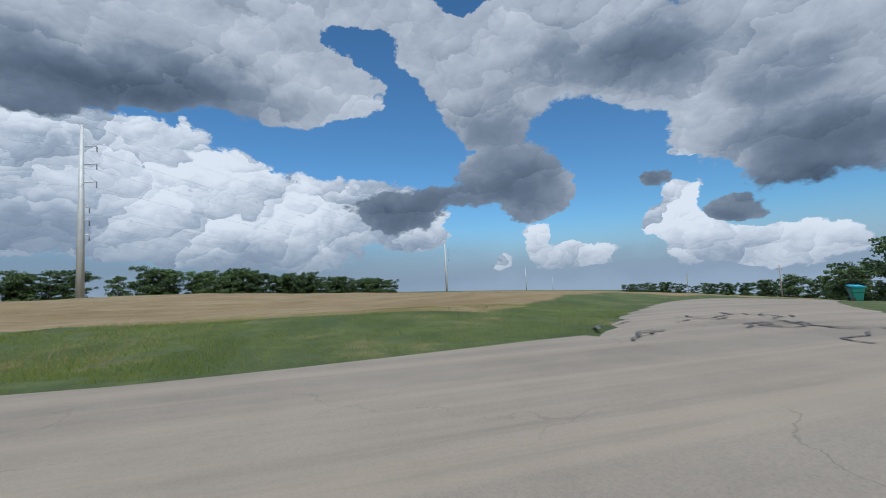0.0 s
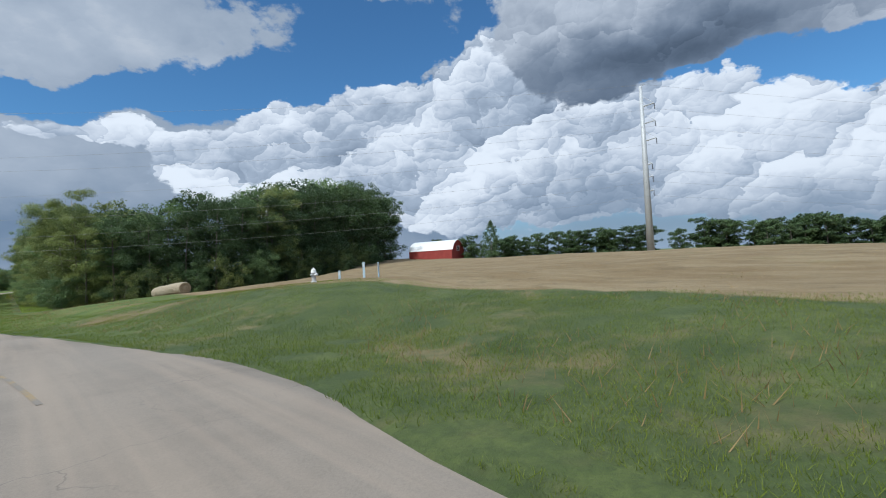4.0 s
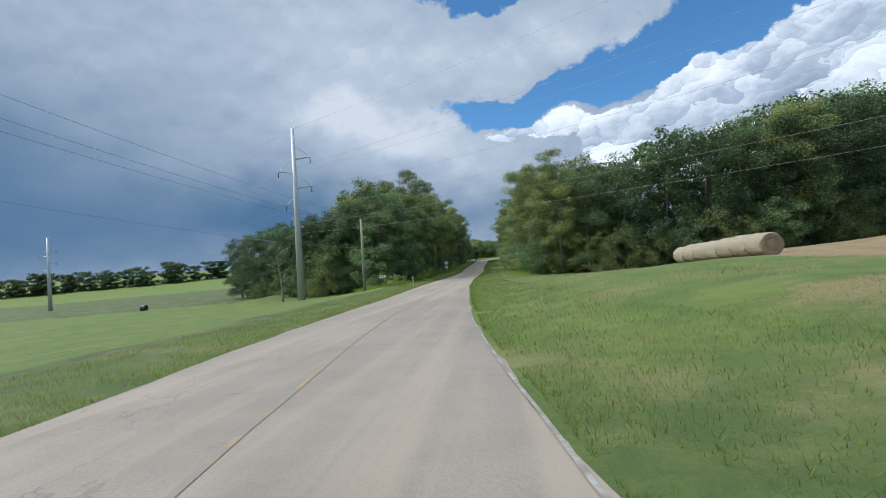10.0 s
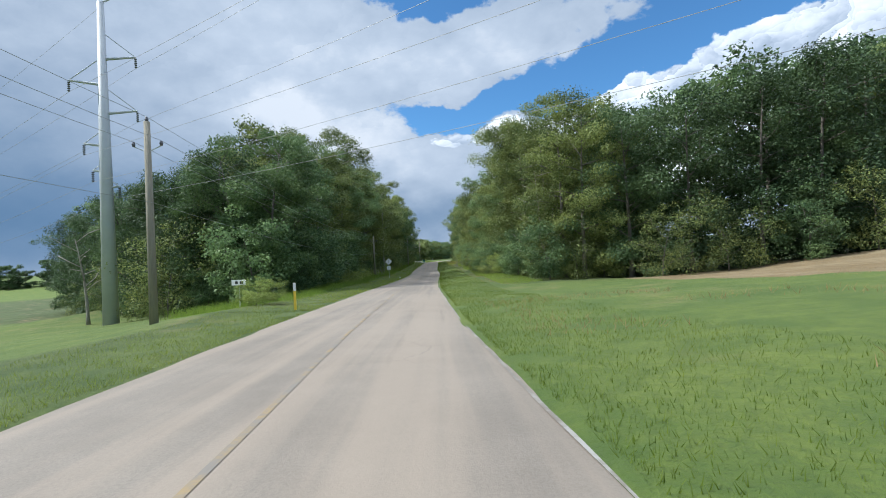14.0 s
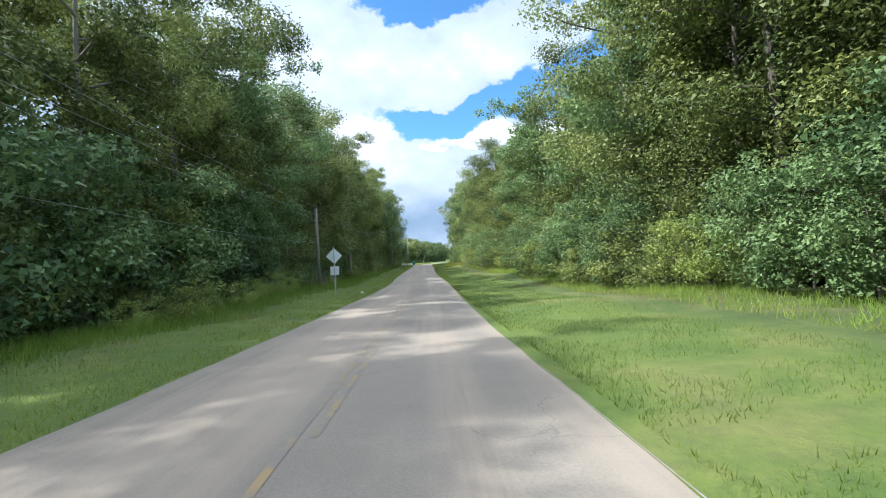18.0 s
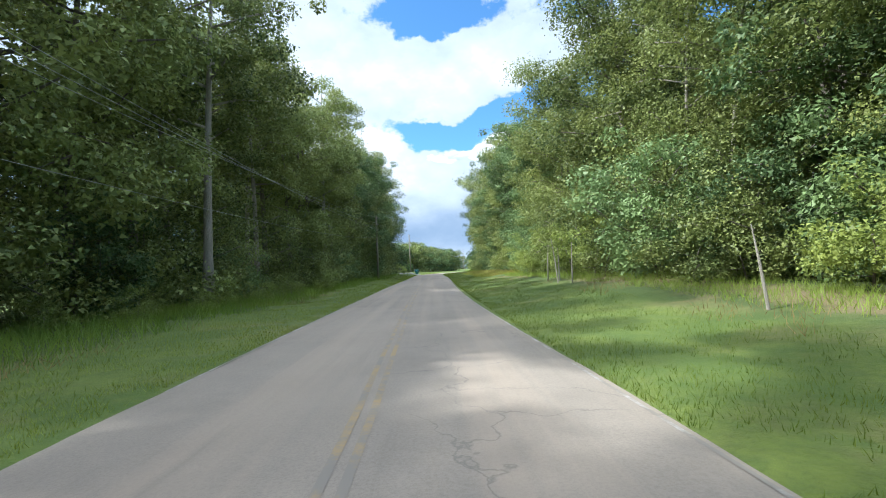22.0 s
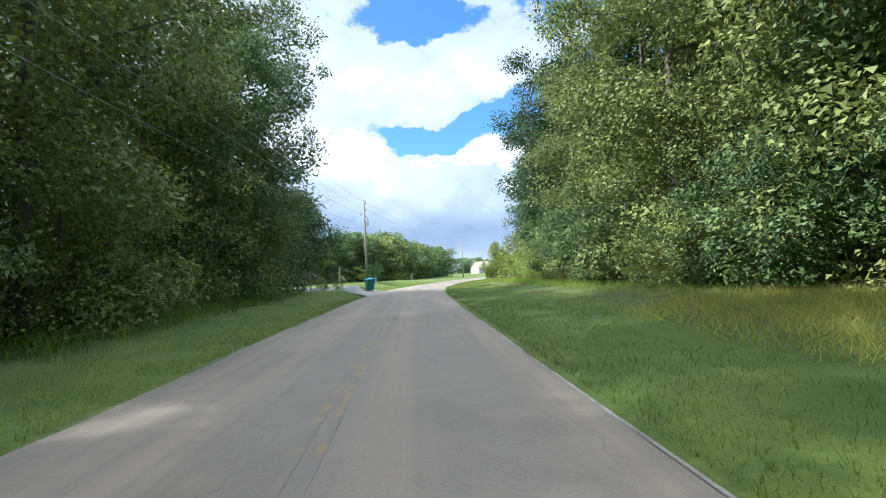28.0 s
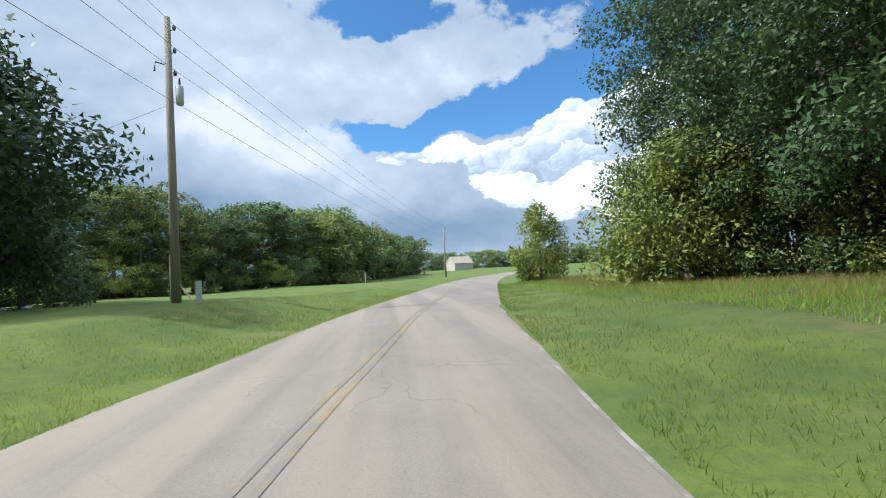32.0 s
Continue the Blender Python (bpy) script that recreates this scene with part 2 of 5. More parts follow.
ramp3.color_ramp.elements[0].position, ramp3.color_ramp.elements[0].color = 0.0, (0.14, 0.18, 0.24, 1)
ramp3.color_ramp.elements[1].position, ramp3.color_ramp.elements[1].color = 1.0, (1.3, 1.3, 1.3, 1)
for pos, colour in ((0.3, (0.255, 0.31, 0.39, 1)), (0.55, (0.42, 0.475, 0.555, 1)), (0.8, (0.86, 0.89, 0.93, 1))):
    ramp3.color_ramp.elements.new(pos).color = colour
sky = wn.new("ShaderNodeTexSky")
sky.sky_type = "NISHITA"
sky.sun_disc = False
sky.sun_elevation = radians(SUN_EL)
sky.sun_rotation = radians(SUN_AZ)
sky.air_density, sky.dust_density, sky.ozone_density = 1.0, 0.3, 2.0
clear = wn.new("ShaderNodeVectorMath")
clear.operation = "MULTIPLY"
clear.inputs[1].default_value = (0.11, 0.158, 0.178)
wl.new(sky.outputs[0], clear.inputs[0])
haze = wmix(wmath("SUBTRACT", 1.0, low), clear.outputs[0], (0.6, 0.72, 0.84))
final = wmix(cloud_mask, haze, tone)
final = wmix(head_mask, final, ramp2.outputs[0])
final = wmix(wmath("MULTIPLY", puffs([(78, 2.2, 34, 3.6, 1.0), (62, 6.5, 7, 4, 0.5), (140, 1.0, 30, 1.8, 0.5)]), 0.75, None, True), final, (0.36, 0.45, 0.56))
final = wmix(deck_mask, final, ramp3.outputs[0])
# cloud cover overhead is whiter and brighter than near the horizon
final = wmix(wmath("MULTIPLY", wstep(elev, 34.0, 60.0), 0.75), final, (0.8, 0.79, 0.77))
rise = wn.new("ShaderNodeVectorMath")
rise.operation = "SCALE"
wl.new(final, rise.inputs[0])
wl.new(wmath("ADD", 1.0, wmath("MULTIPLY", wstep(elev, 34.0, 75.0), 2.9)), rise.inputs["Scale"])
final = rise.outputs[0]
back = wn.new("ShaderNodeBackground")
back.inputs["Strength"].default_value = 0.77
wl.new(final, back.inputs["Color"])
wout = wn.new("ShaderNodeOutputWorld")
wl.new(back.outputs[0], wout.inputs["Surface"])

sun_data = bpy.data.lights.new("sun", "SUN")
sun_data.energy, sun_data.angle, sun_data.color = 5.2, radians(1.0), (1.0, 0.93, 0.81)
sun = new("sun", sun_data)
sun_dir = Vector((math.sin(radians(SUN_AZ)) * math.cos(radians(SUN_EL)), math.cos(radians(SUN_AZ)) * math.cos(radians(SUN_EL)), math.sin(radians(SUN_EL))))
sun.matrix_world = look(sun_dir * 100, (0, 0, 0))

# ------------------------------------------------------------------ materials


def material(name, base=(0.5, 0.5, 0.5), rough=0.8, metal=0.0):
    m = bpy.data.materials.new(name)
    m.use_nodes = True
    b = m.node_tree.nodes["Principled BSDF"]
    b.inputs["Base Color"].default_value = (*base, 1)
    b.inputs["Roughness"].default_value = rough
    b.inputs["Metallic"].default_value = metal
    return m


class Nodes:
    """Short hand for wiring one material."""

    def __init__(self, m):
        self.m, self.n, self.l = m, m.node_tree.nodes, m.node_tree.links
        self.b = self.n["Principled BSDF"]
        self.co = self.n.new("ShaderNodeTexCoord").outputs["Object"]

    def put(self, v, s):
        if isinstance(v, tuple):
            s.default_value = (*v, 1) if len(v) == 3 and len(s.default_value) == 4 else v
        elif isinstance(v, (int, float)):
            s.default_value = v
        else:
            self.l.new(v, s)

    def noise(self, scale, detail=4, rough=0.6, vec=None, stretch=None):
        vec = vec or self.co
        if stretch:
            mp = self.n.new("ShaderNodeMapping")
            mp.inputs["Scale"].default_value = stretch
            self.l.new(vec, mp.inputs["Vector"])
            vec = mp.outputs[0]
        t = self.n.new("ShaderNodeTexNoise")
        t.inputs["Scale"].default_value, t.inputs["Detail"].default_value, t.inputs["Roughness"].default_value = scale, detail, rough
        self.l.new(vec, t.inputs["Vector"])
        return t.outputs["Fac"]

    def step(self, v, lo, hi, a=0.0, b=1.0):
        r = self.n.new("ShaderNodeMapRange")
        r.interpolation_type = "SMOOTHSTEP"
        for i, k in ((1, lo), (2, hi), (3, a), (4, b)):
            r.inputs[i].default_value = k
        self.l.new(v, r.inputs[0])
        return r.outputs[0]

    def mix(self, f, a, b):
        x = self.n.new("ShaderNodeMix")
        x.data_type = "RGBA"
        self.put(f, x.inputs[0]), self.put(a, x.inputs[6]), self.put(b, x.inputs[7])
        return x.outputs[2]

    def math(self, op, a, b=0.0):
        x = self.n.new("ShaderNodeMath")
        x.operation = op
        self.put(a, x.inputs[0]), self.put(b, x.inputs[1])
        return x.outputs[0]

    def bump(self, h, strength=0.3, dist=0.05):
        p = self.n.new("ShaderNodeBump")
        p.inputs["Strength"].default_value, p.inputs["Distance"].default_value = strength, dist
        self.l.new(h, p.inputs["Height"])
        self.l.new(p.outputs[0], self.b.inputs["Normal"])

    def color(self, v):
        self.put(v, self.b.inputs["Base Color"])


def varied(name, a, b, scale=3.0, rough=0.8, metal=0.0, bump=0.2, stretch=None, fine=25.0):
    m = material(name, a, rough, metal)
    k = Nodes(m)
    f = k.step(k.noise(scale, 5, 0.65, stretch=stretch), 0.3, 0.7)
    g = k.step(k.noise(fine, 4, 0.7, stretch=stretch), 0.3, 0.7)
    mid = tuple((p + q) / 2 for p, q in zip(a, b))
    k.color(k.mix(g, k.mix(f, a, b), mid))
    k.bump(g, bump, 0.02)
    return m


def foliage(name, dark, light, trans=0.45):
    m = material(name, dark, 0.5)
    k = Nodes(m)
    geo = k.n.new("ShaderNodeNewGeometry").outputs["Random Per Island"]
    who = k.n.new("ShaderNodeObjectInfo").outputs["Random"]
    tone = k.mix(k.step(k.math("ADD", k.math("MULTIPLY", geo, 0.55), k.math("MULTIPLY", who, 0.6)), 0.1, 1.05), dark, light)
    blot = k.step(k.noise(0.35, 3), 0.35, 0.7)
    tone = k.mix(k.math("MULTIPLY", blot, 0.35), tone, (light[0] * 1.15, light[1] * 1.0, light[2] * 0.7))
    k.color(tone)
    k.b.inputs["Specular IOR Level"].default_value = 0.22
    tr = k.n.new("ShaderNodeBsdfTranslucent")
    k.l.new(tone, tr.inputs["Color"])
    mx = k.n.new("ShaderNodeMixShader")
    mx.inputs[0].default_value = trans
    k.l.new(k.b.outputs[0], mx.inputs[1]), k.l.new(tr.outputs[0], mx.inputs[2])
    k.l.new(mx.outputs[0], k.n["Material Output"].inputs["Surface"])
    return m


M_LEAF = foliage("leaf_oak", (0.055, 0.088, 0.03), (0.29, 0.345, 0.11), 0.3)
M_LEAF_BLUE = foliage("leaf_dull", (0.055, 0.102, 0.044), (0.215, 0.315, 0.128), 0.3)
M_LEAF_LIGHT = foliage("leaf_light", (0.11, 0.155, 0.038), (0.38, 0.46, 0.125), 0.4)
M_LEAF_CEDAR = foliage("leaf_cedar", (0.13, 0.17, 0.042), (0.38, 0.46, 0.115), 0.3)
# dark leaf tone; also stands in for shade on the wood's front and end
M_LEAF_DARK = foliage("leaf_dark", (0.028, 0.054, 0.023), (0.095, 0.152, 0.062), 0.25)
M_GRASS = foliage("grass_blade", (0.13, 0.215, 0.032), (0.29, 0.39, 0.075), 0.5)
M_TURF = foliage("turf_blade", (0.098, 0.15, 0.016), (0.225, 0.275, 0.046), 0.5)
M_WEED = foliage("tall_weed", (0.26, 0.31, 0.06), (0.5, 0.5, 0.14), 0.55)
M_STRAW = foliage("straw", (0.22, 0.155, 0.07), (0.36, 0.27, 0.14), 0.45)
M_BARK = varied("bark", (0.09, 0.075, 0.06), (0.2, 0.18, 0.15), 2.0, 0.9, bump=0.8, stretch=(6, 6, 1), fine=9)
M_BARK_PALE = varied("bark_pale", (0.2, 0.18, 0.15), (0.38, 0.35, 0.3), 1.5, 0.9, bump=0.6, stretch=(6, 6, 1), fine=9)
M_STEEL = varied("galvanised_steel", (0.4, 0.42, 0.43), (0.5, 0.52, 0.53), 0.6, 0.55, 0.15, 0.05)
M_POLE = varied("weathered_pole", (0.2, 0.18, 0.14), (0.34, 0.31, 0.24), 1.2, 0.9, bump=0.5, stretch=(8, 8, 0.6), fine=8)
M_WIRE = varied("wire", (0.14, 0.14, 0.145), (0.2, 0.2, 0.21), 1.0, 0.6)
M_CABLE = varied("bare_aluminium_cable", (0.26, 0.26, 0.255), (0.34, 0.34, 0.33), 1.0, 0.55, 0.2)
M_STONE = varied("white_stone", (0.5, 0.49, 0.46), (0.66, 0.65, 0.62), 4.0, 0.9)
M_WHITE = varied("white_paint", (0.7, 0.7, 0.68), (0.8, 0.8, 0.78), 2.0, 0.5)
M_SILVER = varied("silver_paint", (0.5, 0.5, 0.5), (0.68, 0.68, 0.67), 4.0, 0.45, 0.3)
M_SIGN = varied("sign_back", (0.7, 0.72, 0.73), (0.8, 0.82, 0.83), 1.5, 0.4, 0.2, 0.03)
M_YELLOW = varied("yellow_plastic", (0.72, 0.48, 0.03), (0.8, 0.56, 0.06), 3.0, 0.5)
M_RED = varied("barn_red", (0.2, 0.028, 0.022), (0.3, 0.05, 0.04), 0.7, 0.85, stretch=(1, 1, 0.2))
M_ROOF = varied("pale_metal_roof", (0.62, 0.65, 0.66), (0.74, 0.76, 0.76), 0.5, 0.45, 0.2)
M_SIDING = varied("cream_siding", (0.4, 0.37, 0.32), (0.5, 0.47, 0.41), 0.5, 0.7)
M_SHINGLE = varied("tan_shingles", (0.3, 0.25, 0.19), (0.42, 0.36, 0.28), 0.8, 0.9)
M_GLASS = varied("dark_glass", (0.02, 0.025, 0.03), (0.04, 0.045, 0.05), 1.0, 0.1)
M_TEAL = varied("teal_plastic", (0.012, 0.13, 0.105), (0.02, 0.17, 0.14), 3.0, 0.5)
M_BLUE_LID = varied("blue_plastic", (0.03, 0.3, 0.46), (0.05, 0.36, 0.53), 3.0, 0.4)
M_BLACK = varied("black_plastic", (0.018, 0.018, 0.018), (0.04, 0.04, 0.04), 3.0, 0.6)
M_RUBBER = varied("rubber", (0.02, 0.02, 0.02), (0.035, 0.035, 0.035), 8.0, 0.9)
M_HAY = varied("hay", (0.27, 0.22, 0.145), (0.4, 0.345, 0.25), 2.2, 0.95, bump=0.9, stretch=(1, 9, 9), fine=14)
M_HAY_END = varied("hay_end", (0.24, 0.175, 0.1), (0.36, 0.28, 0.18), 5, 0.95, bump=0.9, fine=20)
M_GREENBOX = varied("grey_green_metal", (0.42, 0.48, 0.44), (0.52, 0.57, 0.53), 3.0, 0.5)
M_PALE_BLUE = varied("pale_blue_plastic", (0.45, 0.58, 0.66), (0.55, 0.68, 0.75), 3.0, 0.5)
M_PORCELAIN = varied("insulator", (0.06, 0.06, 0.07), (0.12, 0.12, 0.13), 4.0, 0.3)


def road_material(name, a, b, line=False):
    m = material(name, a, 0.85)
    k = Nodes(m)
    big = k.step(k.noise(0.16, 5, 0.6), 0.32, 0.68)
    mid = k.step(k.noise(1.1, 6, 0.7), 0.35, 0.7)
    fine = k.noise(38.0, 3, 0.8)
    base = k.mix(big, a, b)
    base = k.mix(k.math("MULTIPLY", mid, 0.35), base, tuple(c * 1.22 for c in b))
    base = k.mix(k.math("MULTIPLY", k.step(fine, 0.35, 0.75), 0.4), base, tuple(c * 0.55 for c in a))
    # worn wheel tracks and patches drawn out along the road
    track = k.step(k.noise(1.1, 4, 0.6, stretch=(1.0, 0.025, 1.0)), 0.4, 0.66)
    base = k.mix(k.math("MULTIPLY", track, 0.55), base, (b[0] * 1.32, b[1] * 1.24, b[2] * 1.16))
    dark_track = k.step(k.noise(1.7, 5, 0.65, stretch=(1.0, 0.05, 1.0)), 0.56, 0.74)
    base = k.mix(k.math("MULTIPLY", dark_track, 0.4), base, tuple(c * 0.66 for c in a))
    # long cracks and old sealing
    v = k.n.new("ShaderNodeTexVoronoi")
    v.feature = "DISTANCE_TO_EDGE"
    v.inputs["Scale"].default_value = 0.4
    mp = k.n.new("ShaderNodeVectorMath")
    mp.operation = "ADD"
    wob = k.n.new("ShaderNodeTexNoise")
    wob.inputs["Scale"].default_value, wob.inputs["Detail"].default_value = 1.2, 5
    k.l.new(k.co, wob.inputs["Vector"])
    k.l.new(k.co, mp.inputs[0]), k.l.new(wob.outputs["Color"], mp.inputs[1])
    k.l.new(mp.outputs[0], v.inputs["Vector"])
    crack = k.math("MULTIPLY", k.step(v.outputs["Distance"], 0.006, 0.0), k.step(k.noise(0.23, 2), 0.45, 0.62))
    base = k.mix(k.math("MULTIPLY", crack, 0.4), base, (0.05, 0.047, 0.045))
    k.color(base)
    k.bump(fine, 0.35, 0.01)
    return m


M_ROAD = road_material("chip_seal", (0.165, 0.14, 0.112), (0.214, 0.184, 0.149))
M_DRIVE = road_material("drive_gravel", (0.18, 0.178, 0.172), (0.235, 0.232, 0.225))


def worn_line(name, paint):
    m = material(name, paint, 0.8)
    k = Nodes(m)
    w = k.step(k.noise(1.6, 6, 0.75), 0.36, 0.56)
    k.color(k.mix(w, paint, (0.17, 0.15, 0.125)))
    return m


M_LINE_Y = worn_line("worn_yellow", (0.25, 0.18, 0.085))
M_LINE_W = worn_line("worn_white", (0.3, 0.285, 0.26))
M_SEAL = varied("crack_sealer", (0.05, 0.048, 0.046), (0.1, 0.095, 0.09), 3.0, 0.7)

# ------------------------------------------------------------------ building helpers


def mesh_from(name, verts, faces, mats, smooth=False, index=None):
    me = bpy.data.meshes.new(name)
    me.from_pydata([tuple(v) for v in verts], [], [tuple(f) for f in faces])
    for m in (mats if isinstance(mats, (list, tuple)) else [mats]):
        me.materials.append(m)
    if index is not None:
        me.polygons.foreach_set("material_index", index)
    if smooth:
        me.polygons.foreach_set("use_smooth", [True] * len(me.polygons))
    me.update()
    return me


def thing(name, label, category, at=(0, 0, 0), turn=0.0, group="", kind=""):
    ob = new(name)
    ob.empty_display_size = 0.3
    ob.matrix_world = pose(*at, 0, 0, turn)
    return tagged(ob, label, category, group, kind)


def part(name, bm, mat, parent, label="", smooth=False):
    """One bmesh (in the parent's space) as one mesh under a thing or a part."""
    me = bpy.data.meshes.new(name)
    bm.to_mesh(me)
    bm.free()
    me.materials.append(mat)
    if smooth:
        me.polygons.foreach_set("use_smooth", [True] * len(me.polygons))
    ob = new(name, me)
    ob.parent = parent
    if label:
        ob["label"] = label
    return ob


def shared(name, me, parent, m=None, label=""):
    ob = new(name, me)
    ob.parent = parent
    if m is not None:
        ob.matrix_basis = m
    if label:
        ob["label"] = label
    return ob


def box(bm, c, s, turn=0.0, bevel=0.0, tilt=0.0):
    r = bmesh.ops.create_cube(bm, size=1.0, matrix=pose(*c, tilt, 0, turn) @ Matrix.Diagonal((*s, 1)))
    if bevel:
        es = {e for v in r["verts"] for e in v.link_edges}
        bmesh.ops.bevel(bm, geom=list(es), offset=bevel, segments=2, affect="EDGES")
    return bm


def tube_data(points, radii, sides=6):
    """Vertices and faces of a tapered tube along points."""
    pts = [Vector(p) for p in points]
    vs, fs = [], []
    for i, p in enumerate(pts):
        d = (pts[min(i + 1, len(pts) - 1)] - pts[max(i - 1, 0)]).normalized()
        a = d.orthogonal().normalized() if abs(d.z) < 0.9 else Vector((1, 0, 0)).cross(d).normalized()
        b = d.cross(a)
        for k in range(sides):
            t = 2 * math.pi * k / sides
            vs.append(p + (a * math.cos(t) + b * math.sin(t)) * radii[i])
    for i in range(len(pts) - 1):
        for k in range(sides):
            j = (k + 1) % sides
            fs.append((i * sides + k, i * sides + j, (i + 1) * sides + j, (i + 1) * sides + k))
    fs.append(tuple(range(sides))[::-1])
    fs.append(tuple((len(pts) - 1) * sides + k for k in range(sides)))
    return vs, fs


def tube(bm, points, radii, sides=8):
    vs, fs = tube_data(points, radii if isinstance(radii, (list, tuple)) else [radii] * len(points), sides)
    made = [bm.verts.new(v) for v in vs]
    for f in fs:
        bm.faces.new([made[i] for i in f])
    return bm


# ------------------------------------------------------------------ the lie of the land
ROAD_Y = [-70, -62, -57, -52, -42, -37, -29, -20, -10, 0, 13, 34, 62, 86, 109, 126, 151, 168, 190, 203, 211, 220, 238, 256, 280, 310, 345]
ROAD_X = [4.0, 3.1, 3.6, 4.2, 2.9, 2.3, 1.0, -0.15, -0.95, -1.5, -2.2, -2.75, -2.75, -2.5, -2.9, -2.9, -2.6, -2.7, -2.6, -1.85, -0.6, 1.1, 5.6, 10.6, 19, 33, 54]
LEVEL_Y = [-400, -150, -110, -95, -82, -64, -50, -38, -28, -18, -9, 0, 10, 25, 42, 60, 78, 95, 112, 142, 160, 182, 202, 225, 260, 300, 430, 800]
LEVEL_Z = [-14, -4.2, -1.5, -0.3, 0.42, 0.55, 0.39, -0.05, -0.42, -0.79, -1.14, -1.45, -1.72, -2.06, -2.44, -2.83, -3.0, -2.98, -2.83, -2.37, -2.12, -1.9, -1.77, -1.62, -1.45, -1.25, 0.3, 4]
OLD = [(-140, -40), (-90, -50), (-40, -57), (-15, -62.5), (0, -70), (10.8, -79.6), (20, -92.6), (30, -115), (43, -150), (55, -200), (60, -280)]
HALF, OLD_HALF = 3.05, 3.8


def smooth01(v, lo, hi):
    t = np.clip((np.asarray(v, float) - lo) / (hi - lo), 0, 1)
    return t * t * (3 - 2 * t)


def spline(points, step):
    """Points every step metres along a smooth line through the given ones."""
    p = np.array(points, float)
    q = np.vstack([2 * p[0] - p[1], p, 2 * p[-1] - p[-2]])
    out = []
    for i in range(1, len(q) - 2):
        n = max(2, int(np.linalg.norm(q[i + 1] - q[i]) / step))
        for k in range(n):
            t = k / n
            out.append(0.5 * (2 * q[i] + (q[i + 1] - q[i - 1]) * t + (2 * q[i - 1] - 5 * q[i] + 4 * q[i + 1] - q[i + 2]) * t * t + (3 * q[i] - q[i - 1] - 3 * q[i + 1] + q[i + 2]) * t ** 3))
    out.append(p[-1])
    return np.array(out)


MAIN_LINE = spline(list(zip(ROAD_X, ROAD_Y)), 1.5)
OLD_LINE = spline(OLD, 2.0)
DRIVE = spline([(-3.9, 197.3), (-8.5, 197), (-16, 199.5), (-28, 206), (-40, 216)], 1.2)


def level(y):
    y = np.asarray(y, float)
    return sum(np.interp(y + d, LEVEL_Y, LEVEL_Z) for d in (-8, -4, 0, 4, 8)) / 5


def centre(y):
    return np.interp(y, ROAD_Y, ROAD_X)


def gap_to(line, x, y):
    """Distance of each (x, y) to a road's middle line."""
    x, y = np.asarray(x, float), np.asarray(y, float)
    best = np.full(x.shape, 1e9)
    for px, py in line:
        best = np.minimum(best, (x - px) ** 2 + (y - py) ** 2)
    return np.sqrt(best)


def land(x, y):
    """Height of the open land, without the roads."""
    x, y = np.asarray(x, float), np.asarray(y, float)
    zr, s = level(y), x - centre(y)
    near = 1 - smooth01(y, 28, 60)
    yc = np.clip(y, -48, 60)
    field = -0.05 - np.where(yc > -7, 0.057, 0.041) * (yc + 7) * (1 - smooth01(x, 15, 80)) + 0.043 * (np.minimum(x, 125) - 16) - 0.024 * np.clip(x - 150, 0, 500)
    # the field's brow falls away to the south-east
    brg, dist = np.degrees(np.arctan2(x + 2.8, y + 63.5)), np.hypot(x + 2.8, y + 63.5)
    brow = 1.89 + dist * np.tan(np.radians(np.interp(brg, [60, 81, 100, 114, 128, 136, 150], [0.3, -0.05, -0.95, -1.42, -1.98, -2.6, -3.6])))
    ease = smooth01(brg, 38, 52) * smooth01(brg, 178, 160)
    field = (1 - ease) * field + ease * np.minimum(np.minimum(field, brow), 0.6 + 0.032 * np.maximum(dist - 10, 0))
    field = field + 0.25 * np.exp(-((x - 17.5) / 7.0) ** 2 - ((y - 0.0) / 11.0) ** 2)
    far = smooth01(x, 30, 90)
    right = np.maximum(near, far * (1 - smooth01(y, 150, 260)))
    swale = -0.5 * np.exp(-((y - 60) / 16.0) ** 2) * smooth01(s, 4, 7)
    z_right = right * field + swale + (1 - right) * (zr + 0.55 * (1 - smooth01(y, 205, 230)))
    fall = np.maximum(1 - smooth01(y, 42, 72), smooth01(-x, 28, 50) * (1 - smooth01(y, 200, 320)))
    out = np.maximum(0, -s - 5)
    drop = np.minimum(out, 25) * 0.095 + np.clip(out - 25, 0, 220) * 0.031
    z_left = level(np.minimum(y, np.where(x < -35, 60, 1e4))) - drop * fall
    side = smooth01(s, -5, 5)
    z = z_left * (1 - side) + z_right * side
    # distant rise that carries the far woods
    r = np.hypot(x - 20, y - 60)
    return z + smooth01(r, 900, 2400) * 10


def ground_z(x, y):
    """Height of the ground sheet: open land, drawn down to the roads."""
    x, y = np.asarray(x, float), np.asarray(y, float)
    z = land(x, y)
    d_old, d_main = gap_to(OLD_LINE, x, y), gap_to(MAIN_LINE, x, y)
    b = smooth01(d_main, HALF + 0.4, HALF + 7.5)
    z = z * b + level(y) * (1 - b)
    b2 = smooth01(d_old, OLD_HALF + 0.5, OLD_HALF + 6.0)
    z = z * b2 + np.maximum(level(y), -9.0) * (1 - b2)
    # the lawn stands on a low bank above the road
    bank = np.interp(y, [184, 192, 200, 222, 250, 275], [0, 0.42, 0.62, 0.58, 0.4, 0])
    return z + bank * smooth01((centre(y) - x - HALF) / np.interp(y, [199, 207], [1.2, 4.5]), 0, 1), d_main, d_old


def gz(x, y):
    return float(ground_z([x], [y])[0][0])


